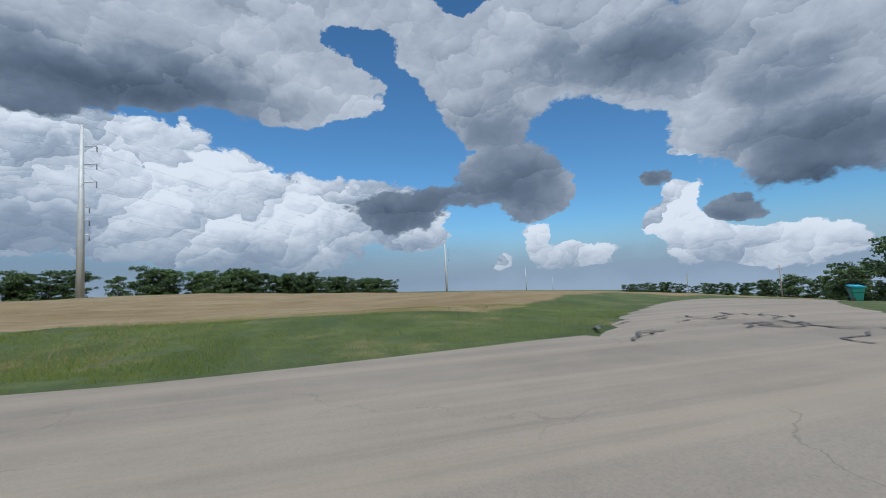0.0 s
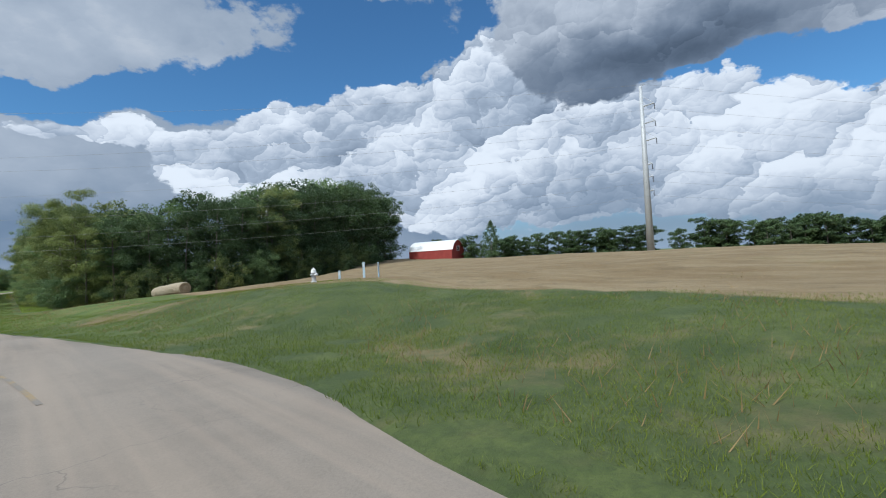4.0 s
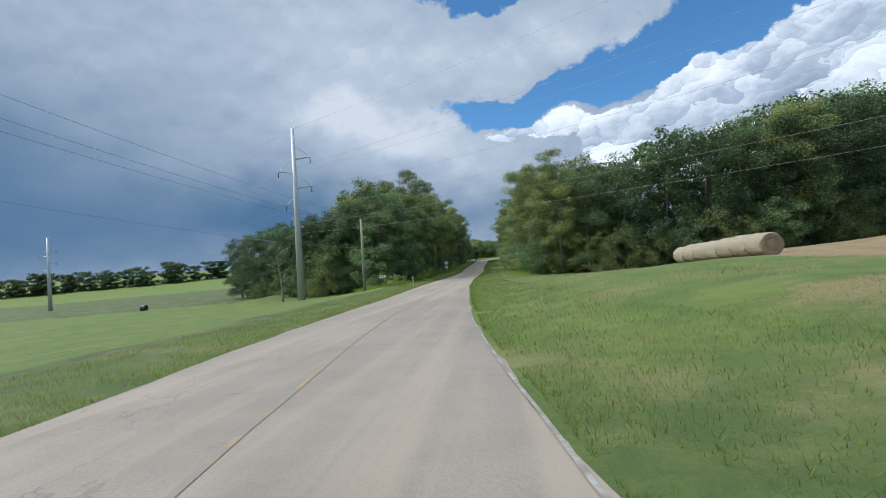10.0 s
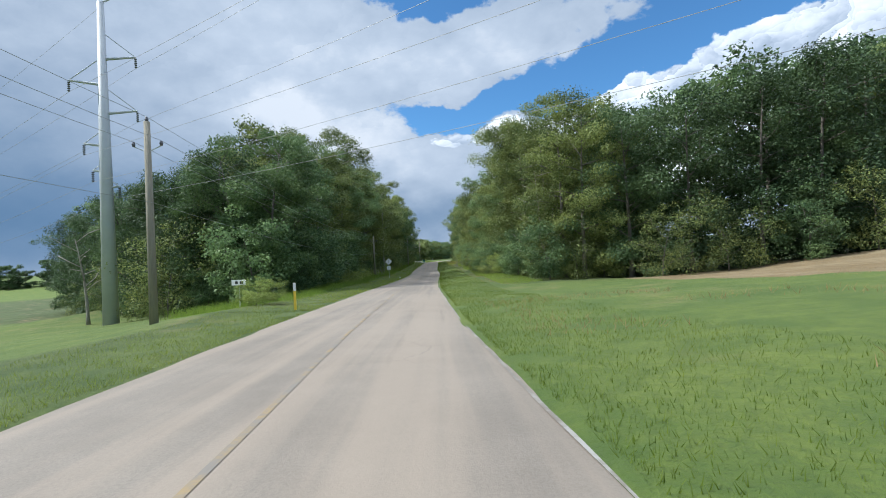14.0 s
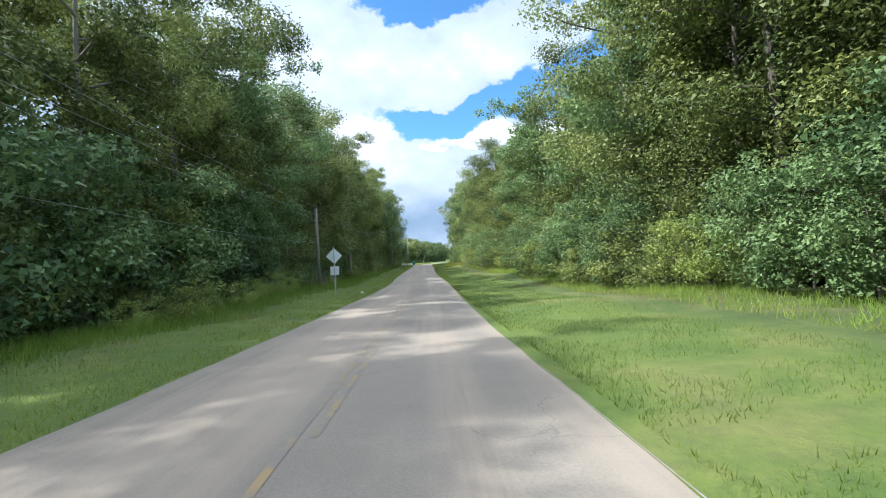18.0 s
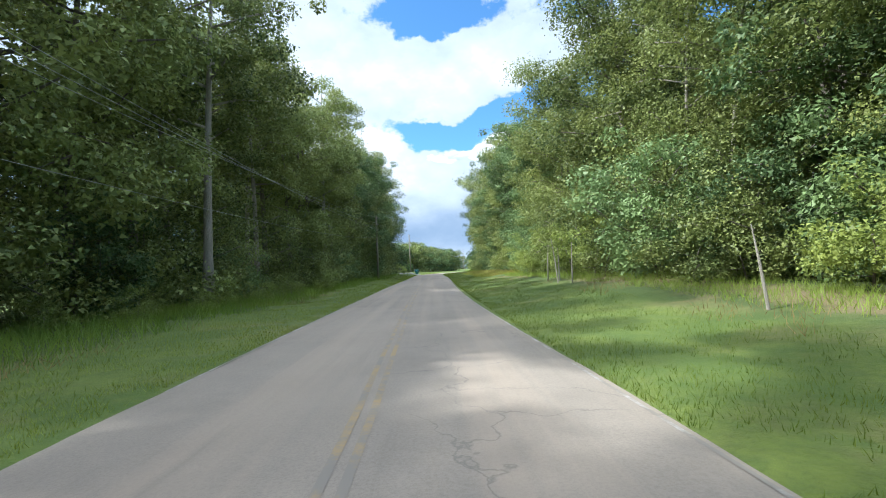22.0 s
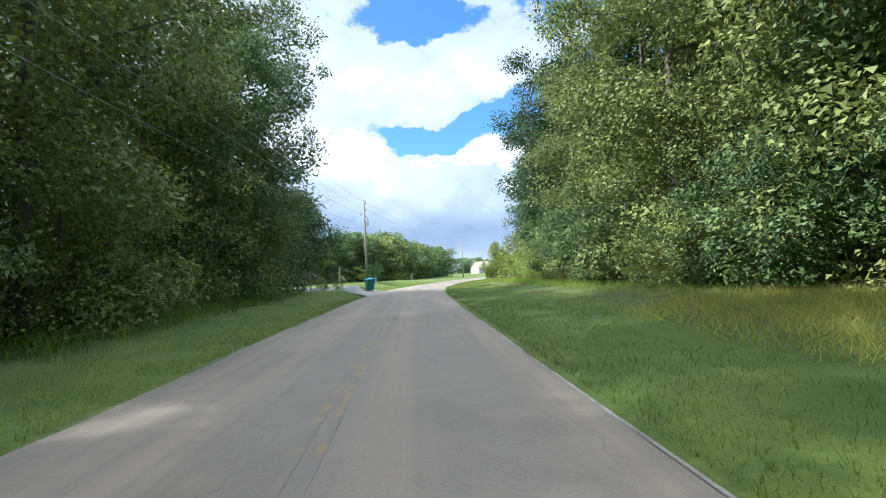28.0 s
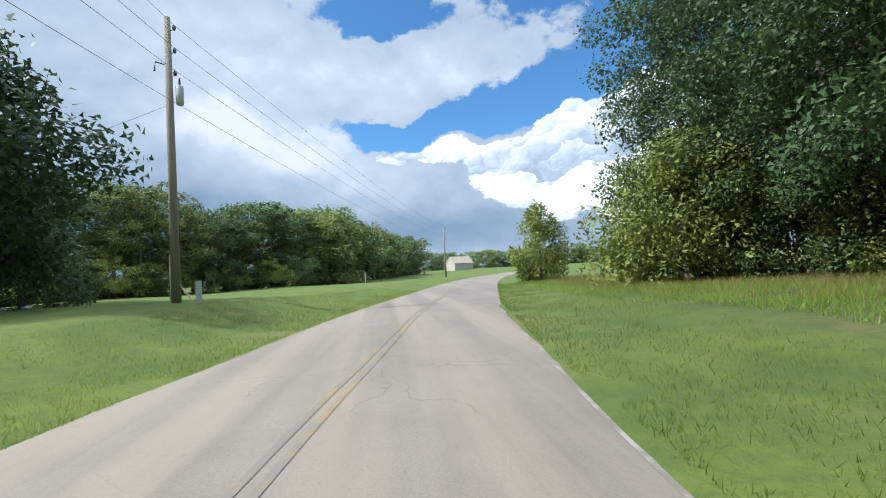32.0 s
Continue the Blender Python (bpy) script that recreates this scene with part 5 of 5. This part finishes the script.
# house among the pecans: metal roof and porch posts
px, py = -52.0, 226.0
home = gable_house("lawn_house", "low house with a pale metal roof behind the pecan trees", px, py, gz(px, py), 25, 12, 8, 2.8, 4.6, M_SIDING, M_ROOF, doors=((3, 1.5, 1.0, 1.3), (8.5, 1.5, 1.0, 1.3)))
part("porch_roof", slab(bmesh.new(), [(0, -2.6, 2.4), (12, -2.6, 2.4), (12, -0.4, 2.95), (0, -0.4, 2.95)], 0.1), M_ROOF, home)
for i in range(5):
    b = bmesh.new()
    box(b, (0.3 + i * 2.85, -2.45, 1.05), (0.14, 0.14, 2.6), bevel=0.01)
    part("porch_post", b, M_WHITE, home)

# ------------------------------------------------------------------ roadside things


def hydrant(x, y):
    ob = thing("fire_hydrant", "silver-painted fire hydrant in tall verge grass", "hydrant", (x, y, gz(x, y)), 20)
    part("barrel", tube(bmesh.new(), [(0, 0, -0.1), (0, 0, 0.06), (0, 0, 0.07), (0, 0, 0.5), (0, 0, 0.52)], [0.17, 0.17, 0.115, 0.105, 0.15], 14), M_SILVER, ob, smooth=False)
    part("bonnet", tube(bmesh.new(), [(0, 0, 0.52), (0, 0, 0.57), (0, 0, 0.66), (0, 0, 0.73), (0, 0, 0.75)], [0.155, 0.14, 0.125, 0.06, 0.03], 14), M_WHITE, ob, "white domed bonnet")
    part("operating_nut", tube(bmesh.new(), [(0, 0, 0.74), (0, 0, 0.81)], [0.03, 0.03], 5), M_SILVER, ob)
    for a, r, l in ((0, 0.06, 0.2), (180, 0.06, 0.2), (270, 0.08, 0.22)):
        b = bmesh.new()
        d = Vector((math.cos(radians(a)), math.sin(radians(a)), 0))
        tube(b, [d * 0.08 + Vector((0, 0, 0.42)), d * l + Vector((0, 0, 0.42)), d * (l + 0.04) + Vector((0, 0, 0.42))], [r, r, r * 0.6], 8)
        part("outlet_cap", b, M_SILVER, ob)


hydrant(15.5, -38.3)


def marker_post(x, y, h):
    ob = thing("marker_post", "flat pale blue utility marker post", "post", (x, y, gz(x, y)), random.Random(x).uniform(-30, 30), "blue marker posts")
    b = bmesh.new()
    box(b, (0, 0, h / 2 - 0.1), (0.13, 0.03, h + 0.2), bevel=0.008)
    part("blade", b, M_PALE_BLUE, ob)
    b = bmesh.new()
    box(b, (0, -0.018, h - 0.16), (0.09, 0.006, 0.16))
    part("decal", b, M_WHITE, ob)


for q in ((17.1, -38.2, 0.5), (17.9, -39.4, 0.85), (18.3, -40.2, 0.8)):
    marker_post(*q)


def bale_row():
    b = bmesh.new()
    r, w, seg = 0.63, 1.4, 28
    rings = [(-w / 2, r * 0.93), (-w / 2 + 0.08, r), (-0.3, r * 1.015), (0.25, r * 1.0), (w / 2 - 0.08, r), (w / 2, r * 0.93)]
    vs = []
    rg = np.random.default_rng(3)
    for xx, rr in rings:
        vs.append([b.verts.new((xx + rg.normal() * 0.01, math.cos(t) * rr * (1 + rg.normal() * 0.008), math.sin(t) * rr * (0.97 if math.sin(t) < -0.7 else 1) * (1 + rg.normal() * 0.008))) for t in np.linspace(0, 2 * math.pi, seg, endpoint=False)])
    for p, q in zip(vs, vs[1:]):
        for k in range(seg):
            b.faces.new((p[k], p[(k + 1) % seg], q[(k + 1) % seg], q[k]))
    b.to_mesh(body := bpy.data.meshes.new("roll"))
    b.free()
    body.materials.append(M_HAY)
    faces_ = []
    for s in (-1, 1):
        ends = bmesh.new()
        rows = []
        for f, dx in ((0.93, 0.0), (0.75, 0.015), (0.5, -0.01), (0.25, 0.02)):
            rows.append([ends.verts.new((s * (w / 2 + dx), math.cos(t) * r * f, math.sin(t) * r * f)) for t in np.linspace(0, 2 * math.pi, seg, endpoint=False)])
        for p, q in zip(rows, rows[1:]):
            for k in range(seg):
                ends.faces.new((p[k], p[(k + 1) % seg], q[(k + 1) % seg], q[k]))
        ends.faces.new(rows[-1])
        face = bpy.data.meshes.new("end_face")
        ends.to_mesh(face)
        ends.free()
        face.materials.append(M_HAY_END)
        faces_.append(face)
    first = None
    for i in range(7):
        x, y = 17.45 - 0.08 * i, -5.8 + 1.46 * i
        m = pose(x, y, gz(x, y) + 0.58, R.uniform(0, 360), 0, 93 + R.uniform(-4, 4))
        if first is None:
            first = thing("hay_bale", "round pale hay bale in a row by the field edge", "hay bale", group="row of hay bales")
            shared("roll", body, first)
            for face in faces_:
                shared("end_face", face, first, label="coiled darker hay end")
            first.matrix_world = m
        else:
            copy_thing(first, m)


bale_row()


def sign_back(x, y):
    z = gz(x, y)
    ob = thing("road_sign", "backs of a diamond and a square road sign on a post", "road sign", (x, y, z), 3)
    part("post", tube(bmesh.new(), [(0, 0, -0.3), (-0.03, 0, 3.25)], [0.035, 0.035], 6), M_STEEL, ob)
    for cz, s, a, nm in ((2.62, 0.76, 45, "diamond_plate"), (1.62, 0.58, 0, "square_plate")):
        b = bmesh.new()
        box(b, (0, 0, 0), (s, 0.006, s), bevel=0.002)
        b.transform(Matrix.Translation((-0.02, 0.045, cz)) @ Matrix.Rotation(radians(a), 4, "Y"))
        pl = part(nm, b, M_SIGN, ob, "unpainted pale sign back")
        for dz in (-0.2, 0.2):
            b = bmesh.new()
            tube(b, [(-0.02, -0.0, cz + dz), (-0.02, 0.05, cz + dz)], [0.014, 0.014], 6)
            part("bolt", b, M_STEEL, pl)


sign_back(-7.8, 73.3)


def small_sign(x, y):
    ob = thing("small_sign", "small white sign with black markings on a thin post", "sign", (x, y, gz(x, y)), -6)
    part("post", tube(bmesh.new(), [(0, 0, -0.2), (0, 0, 1.5)], [0.025, 0.025], 6), M_STEEL, ob)
    b = bmesh.new()
    box(b, (0, -0.04, 1.42), (0.85, 0.012, 0.3), bevel=0.004)
    p = part("plate", b, M_WHITE, ob)
    for dx, w in ((-0.14, 0.16), (0.16, 0.2)):
        b = bmesh.new()
        box(b, (dx, -0.049, 1.42), (w, 0.004, 0.16))
        part("mark", b, M_BLACK, p)


small_sign(-11.2, 25.8)


def tall_marker(x, y, h, top, bottom, label):
    ob = thing("marker_post", label, "post", (x, y, gz(x, y)), 0)
    b = bmesh.new()
    box(b, (0, 0, h * 0.35 - 0.1), (0.1, 0.06, h * 0.7 + 0.2), bevel=0.01)
    part("shaft", b, bottom, ob)
    b = bmesh.new()
    box(b, (0, 0, h * 0.85), (0.105, 0.065, h * 0.3), bevel=0.01)
    part("cap", b, top, ob, "white top")


tall_marker(-6.1, 19.4, 1.15, M_WHITE, M_YELLOW, "yellow pipeline marker post with a white top")
tall_marker(-2.6, 258.7, 1.4, M_WHITE, M_WHITE, "plain white post beside the road")
guard = thing("guy_guard", "yellow plastic guard leaning on a guy wire", "guy wire", (-8.0, -33.0, gz(-8.0, -33.0)))
part("guard", tube(bmesh.new(), [(0, 0, -0.1), (-0.85, -0.35, 2.1)], [0.045, 0.035], 8), M_YELLOW, guard)
part("wire", tube(bmesh.new(), [(-0.85, -0.35, 2.1), (-3.3, -1.5, 8.4)], [0.008, 0.008], 5), M_WIRE, guard)


def wheelie_bin(x, y, turn, label):
    ob = thing("trash_bin", label, "trash bin", (x, y, gz(x, y) + 0.03), turn, "wheeled trash bins")
    ob.matrix_world = ob.matrix_world @ Matrix.Diagonal((0.95, 0.95, 0.88, 1))
    b = bmesh.new()
    rings = [(0.0, 0.25, 0.24), (0.04, 0.27, 0.26), (0.62, 0.33, 0.33), (0.64, 0.35, 0.35), (0.95, 0.37, 0.38), (0.97, 0.4, 0.41), (1.02, 0.4, 0.41)]
    vs = []
    for z, a, c in rings:
        ring = []
        for sx, sy in ((1, 1), (-1, 1), (-1, -1), (1, -1)):
            for k in range(3):
                t = math.atan2(sy, sx) + radians(-40 + 40 * k)
                ring.append(b.verts.new((sx * (a - 0.06) + 0.06 * math.cos(t) * 1.3, sy * (c - 0.06) + 0.06 * math.sin(t) * 1.3, z)))
        vs.append(ring)
    for p, q in zip(vs, vs[1:]):
        for k in range(12):
            b.faces.new((p[k], p[(k + 1) % 12], q[(k + 1) % 12], q[k]))
    b.faces.new(vs[0][::-1])
    body = part("body", b, M_TEAL, ob)
    for dz, w in ((0.78, 0.26), (0.7, 0.24)):
        q = bmesh.new()
        box(q, (0, -0.372, dz), (w, 0.006, 0.05 if dz > 0.75 else 0.02))
        part("label_bar", q, M_WHITE, body)
    lid = bmesh.new()
    box(lid, (0, 0, 0), (0.84, 0.9, 0.05), bevel=0.02)
    box(lid, (0, 0, 0.04), (0.66, 0.7, 0.05), bevel=0.02)
    lid.transform(pose(0, 0.0, 1.09, 5, -6, 0))
    part("lid", lid, M_BLUE_LID, ob, "bright blue lid, slightly raised")
    part("handle", tube(bmesh.new(), [(-0.3, 0.42, 0.98), (-0.3, 0.5, 1.0), (0.3, 0.5, 1.0), (0.3, 0.42, 0.98)], 0.018, 6), M_TEAL, ob)
    for s in (-1, 1):
        w = part("wheel", tube(bmesh.new(), [(s * 0.27, 0.27, 0.13), (s * 0.34, 0.27, 0.13)], [0.13, 0.13], 16), M_RUBBER, ob, "black wheel")
        part("hub", tube(bmesh.new(), [(s * 0.335, 0.27, 0.13), (s * 0.35, 0.27, 0.13)], [0.06, 0.05], 10), M_BLACK, w)


wheelie_bin(-5.7, 199.0, 28, "green wheeled trash bin with a blue lid, by the driveway")
wheelie_bin(18.2, -98.0, -40, "green wheeled trash bin in the grass of the old road")


def mailbox(x, y):
    ob = thing("mailbox", "black mailbox on a weathered wooden post", "mailbox", (x, y, gz(x, y)), 0)
    b = bmesh.new()
    box(b, (0, 0, 0.72), (0.11, 0.11, 1.75), bevel=0.012)
    part("post", b, M_POLE, ob)
    b = bmesh.new()
    box(b, (0.28, 0, 0.98), (0.75, 0.09, 0.09), bevel=0.008)
    part("arm", b, M_POLE, ob)
    part("brace", tube(bmesh.new(), [(0.05, 0, 0.55), (0.42, 0, 0.94)], 0.035, 5), M_POLE, ob)
    b = bmesh.new()
    prof = [(-0.1, 0.0), (0.1, 0.0)] + [(0.1 * math.cos(t), 0.13 + 0.1 * math.sin(t)) for t in np.linspace(0, math.pi, 9)]
    a = [b.verts.new((0.1, p, 1.03 + q)) for p, q in prof]
    c = [b.verts.new((0.62, p, 1.03 + q)) for p, q in prof]
    for k in range(len(prof)):
        b.faces.new((a[k], a[(k + 1) % len(prof)], c[(k + 1) % len(prof)], c[k]))
    b.faces.new(a[::-1]), b.faces.new(c)
    bx = part("box", b, M_BLACK, ob, "black metal box")
    for i in range(3):
        q = bmesh.new()
        box(q, (0.3 + i * 0.08, -0.104, 1.14), (0.05, 0.006, 0.09))
        part("number_bar", q, M_WHITE, bx)
    q = bmesh.new()
    box(q, (0.55, 0.11, 1.2), (0.03, 0.01, 0.16))
    part("flag", q, M_RED, bx)


mailbox(-9.6, 194.2)
ub = thing("utility_box", "pale grey-green telephone pedestal leaning in the lawn", "utility box", (-7.0, 219.6, gz(-7.0, 219.6)), 20)
b = bmesh.new()
box(b, (0, 0, 0.3), (0.2, 0.16, 0.8), bevel=0.015)
part("case", b, M_GREENBOX, ub)
b = bmesh.new()
box(b, (0, 0, 0.73), (0.23, 0.19, 0.08), bevel=0.02)
part("cap", b, M_GREENBOX, ub)
lit_ = thing("plastic_bag", "crumpled white plastic bag on the road verge", "litter", (-6.2, 74.5, gz(-6.2, 74.5) + 0.1))
b = bmesh.new()
bmesh.ops.create_icosphere(b, subdivisions=3, radius=0.11)
for v in b.verts:
    v.co *= 1 + 0.9 * noise.noise(v.co * 11)
    v.co.z *= 0.55
part("film", b, M_STONE, lit_)
blk = thing("round_bale_far", "dark round bale far out in the pasture", "hay bale", (-75, 62, gz(-75, 62) + 0.6))
b = bmesh.new()
tube(b, [(-0.6, 0, 0), (-0.5, 0, 0), (0.5, 0, 0), (0.6, 0, 0)], [0.6, 0.7, 0.7, 0.6], 16)
part("roll", b, M_BLACK, blk)


# bare and dead wood
def bare_tree(name, label, x, y, seed, h, r, trunk_r, mat):
    (V, F), _ = tree_meshes(seed, h, h * 0.35, r, 60, 0.2, trunk_r, limbs=9)
    ob = thing(name, label, "dead tree", (x, y, gz(x, y)))
    shared("trunk", mesh_from("trunk", V, F, mat, smooth=True), ob)


bare_tree("dead_tree", "bare pale dead tree at the wood's edge", -34.0, 44.6, 61, 9.5, 3.0, 0.17, M_BARK_PALE)
bare_tree("dead_tree", "bare grey dead tree standing in front of the wood", 11.6, 49.5, 62, 13, 2.6, 0.12, M_BARK_PALE)
for i, (x, y, h, a) in enumerate(((4.9, 111.2, 2.0, 4), (4.6, 112.6, 2.3, -5), (5.0, 113.8, 1.8, 2), (5.4, 99.0, 1.9, -3), (4.8, 115.5, 2.1, 5))):
    st = thing("sapling", "thin pale sapling trunk at the wood's edge", "tree", (x, y, gz(x, y)), 0, "pale saplings")
    part("stem", tube(bmesh.new(), [(0, 0, -0.1), (math.sin(radians(a)) * h * 0.4, 0.1, h * 0.5), (math.sin(radians(a)) * h, 0.2, h)], [0.04, 0.032, 0.012], 6), M_BARK_PALE, st)
vine = thing("dead_vine", "tangle of brown dead vines beside the power pole", "vine", (-11.2, 86.8, gz(-11.2, 86.8)))
rg = np.random.default_rng(9)
for i in range(14):
    p = np.array([rg.normal() * 0.6, rg.normal() * 0.4, 0.0])
    pts = []
    for k in range(7):
        pts.append(tuple(p))
        p = p + np.array([rg.normal() * 0.22, rg.normal() * 0.15, 0.45 - 0.02 * k * i * 0.3])
    part("stem", tube(bmesh.new(), pts, [0.03, 0.028, 0.025, 0.022, 0.02, 0.015, 0.01], 5), M_BARK_PALE, vine)


# cedars
def cedar(name, label, x, y, h, r, seed, mat, leaves=3800, base=0.3, size=0.2, bushy=False):
    rng = np.random.default_rng(seed)
    cs, rs = [], []
    for i in range(60):
        t = rng.random() ** 0.8
        a = rng.uniform(0, 6.28)
        q = r * (math.sqrt(max(0, 1 - (t * 1.25 - 0.25) ** 2)) if bushy else (1 - t) ** 0.75) * rng.uniform(0.4, 1.0)
        cs.append((math.cos(a) * q, math.sin(a) * q, base + t * (h - base))), rs.append(r * (0.3 if bushy else 0.24) * (1.15 - (0.4 if bushy else 0.75) * t))
    v, f = leaf_cloud(rng, cs, rs, leaves, size, flat=1.1, droop=-0.6)
    ob = thing(name, label, "cedar tree", (x, y, gz(x, y)))
    vs, fs = tube_data([(0, 0, -0.2), (0, 0, h * 0.8)], [0.06 * h ** 0.5, 0.02], 6)
    shared("trunk", mesh_from("trunk", vs, fs, M_BARK), ob)
    shared("crown", quick_mesh("crown", v, f, mat), ob)


cedar("cedar_tree", "bright yellow-green young cedar beside the road", 12.4, 238.5, 6.0, 2.3, 71, M_LEAF_CEDAR, 9000, 0.2, 0.24, True)
cedar("cedar_tree", "broad bushy cedar in front of the wood", 15.0, 224.0, 7.0, 4.6, 73, M_LEAF_CEDAR, 22000, 0.2, 0.27, True)
cedar("cedar_tree", "small feathery cedar under the trees", 17.5, 217.5, 4.2, 1.9, 74, M_LEAF_CEDAR, 2600)
cedar("cedar_tree", "dark pointed cedar behind the barn", 128.0, 44.0, 13.0, 4.6, 75, M_LEAF_DARK, 2600, 0.5, 0.6)
cedar("evergreen_shrub", "dark dense evergreen shrub on the lawn", -18.6, 228.0, 4.4, 3.8, 76, M_LEAF_DARK, 3600, 0.1, 0.26)

# pale stones along the dark shrub
for i, (x, y, q) in enumerate(((-17.2, 226.4, 0.2), (-18.0, 226.1, 0.14), (-20.4, 225.6, 0.22), (-22.6, 225.4, 0.18))):
    st = thing("stone", "pale rough stone at the foot of the shrub", "stone", (x, y, gz(x, y) + q * 0.25), i * 50, "stones at the shrub")
    b = bmesh.new()
    bmesh.ops.create_icosphere(b, subdivisions=2, radius=q)
    for v in b.verts:
        v.co *= 1 + 0.4 * noise.noise(v.co * 9 + Vector((i, 0, 0)))
        v.co.z *= 0.65
    part("block", b, M_STONE, st)

# ------------------------------------------------------------------ grass


def blades(name, label, mat, xy, h, w, lean=0.45, seed=1):
    rng = np.random.default_rng(seed)
    n = len(xy)
    z = sheet_z(xy[:, 0], xy[:, 1])
    a = rng.uniform(0, 2 * np.pi, n)
    side = np.stack([np.cos(a), np.sin(a), 0 * a], 1) * (w * rng.uniform(0.6, 1.3, n))[:, None]
    hh = h * rng.uniform(0.55, 1.25, n)
    base = np.stack([xy[:, 0], xy[:, 1], z - 0.04], 1)
    tip = base + np.stack([rng.normal(size=n) * lean * hh, rng.normal(size=n) * lean * hh, hh + 0.04], 1)
    v = np.stack([base - side, base + side, tip], 1).reshape(-1, 3)
    ob = new(name, quick_mesh(name, v, np.arange(3 * n).reshape(-1, 3), mat))
    return tagged(ob, label, "grass", kind="stuff")


def verge(rng, n, y0, y1, side, near, reach, power=2.0):
    y = rng.uniform(y0, y1, n)
    off = near + (reach - near) * rng.random(n) ** power
    return np.stack([centre(y) + side * (HALF + off), y], 1)


g = np.random.default_rng(77)
lft = verge(g, 200000, -52, 235, -1, -0.12, 3.6, 1.5)
rgt = verge(g, 230000, -62, 240, 1, -0.1, 4.2, 1.5)
clump = lambda p: p[np.array([noise.noise((a * 0.8, b * 0.8, 3.0)) for a, b in p]) > -0.28]
drive_clear = lambda p: p[~((p[:, 0] < -4) & (p[:, 1] > 191.5) & (p[:, 1] < 203.5))]
blades("grass_verge_left", "mown green grass along the road", M_TURF, drive_clear(clump(lft)), 0.075, 0.007, 0.6, seed=2)
blades("grass_verge_right", "green verge grass along the road", M_TURF, clump(rgt), 0.075, 0.007, 0.6, seed=3)
tall_r = verge(g, 60000, 40, 232, 1, 5.2, 9.0, 1.0)
tall_l = verge(g, 70000, 24, 190, -1, 3.4, 9.5, 0.8)
blades("tall_grass_right", "tall seeding grass before the wood", M_GRASS, clump(tall_r), 0.3, 0.010, 0.5, seed=4)
blades("tall_grass_left", "tall rough grass and weeds before the wood", M_GRASS, clump(tall_l), 0.55, 0.011, 0.4, seed=5)
dry = np.vstack([verge(g, 16000, 40, 232, 1, 3.5, 9.0, 1.0), verge(g, 5000, 60, 130, -1, 3.0, 6.0, 1.0), verge(g, 9000, -60, 20, 1, 1.0, 10.0, 1.0)])
dry = dry[np.array([noise.noise((a * 0.25, b * 0.25, 9.0)) for a, b in dry]) > 0.1]
blades("dry_grass", "pale dry grass stems in the verge", M_STRAW, dry, 0.2, 0.009, 0.7, seed=6)
fieldg = np.stack([g.uniform(7, 17, 90000), g.uniform(-62, -22, 90000)], 1)
blades("field_edge_grass", "rough green grass by the hay field", M_TURF, clump(fieldg), 0.055, 0.006, 1.2, seed=7)
stub_xy = np.stack([15 + 45 * g.random(26000) ** 1.6, g.uniform(-75, 38, 26000)], 1)
stub_xy = stub_xy[np.array([noise.noise((a * 0.12, b * 0.5, 1.0)) for a, b in stub_xy]) > 0.0]
blades("hay_stubble", "loose cut hay lying on the field", M_STRAW, stub_xy, 0.05, 0.02, 2.0, seed=8)
tri = np.stack([g.uniform(5.5, 16, 70000), g.uniform(-76, -50, 70000)], 1)
dd = ground_z(tri[:, 0], tri[:, 1])
tri = tri[(dd[1] > HALF + 0.05) & (dd[2] > OLD_HALF + 0.05)]
blades("junction_grass", "green grass at the junction", M_TURF, clump(tri), 0.055, 0.006, 1.2, seed=9)

meadow = np.stack([g.uniform(7.5, 22, 60000), g.uniform(200, 246, 60000)], 1)
meadow = meadow[meadow[:, 0] > centre(meadow[:, 1]) + HALF + 2.0]
blades("meadow_grass", "tall green meadow grass before the cedars", M_GRASS, clump(meadow), 0.24, 0.009, 0.8, seed=10)
heads = np.stack([g.uniform(9, 24, 26000), g.uniform(206, 246, 26000)], 1)
heads = heads[heads[:, 0] > centre(heads[:, 1]) + HALF + 3.5]
blades("meadow_seed_heads", "tan seed heads in the meadow grass", M_STRAW, clump(heads), 0.36, 0.009, 0.6, seed=11)
weeds = verge(g, 40000, 138, 172, 1, 3.0, 8.5, 0.6)
blades("tall_weeds", "tall yellow-green weeds and seeding grass beside the wood", M_WEED, clump(weeds), 0.34, 0.010, 0.75, seed=12)
weed_heads = verge(g, 9000, 138, 172, 1, 3.6, 8.5, 0.7)
blades("weed_seed_heads", "straw-coloured seed heads among the weeds", M_STRAW, clump(weed_heads), 0.45, 0.007, 0.4, seed=13)
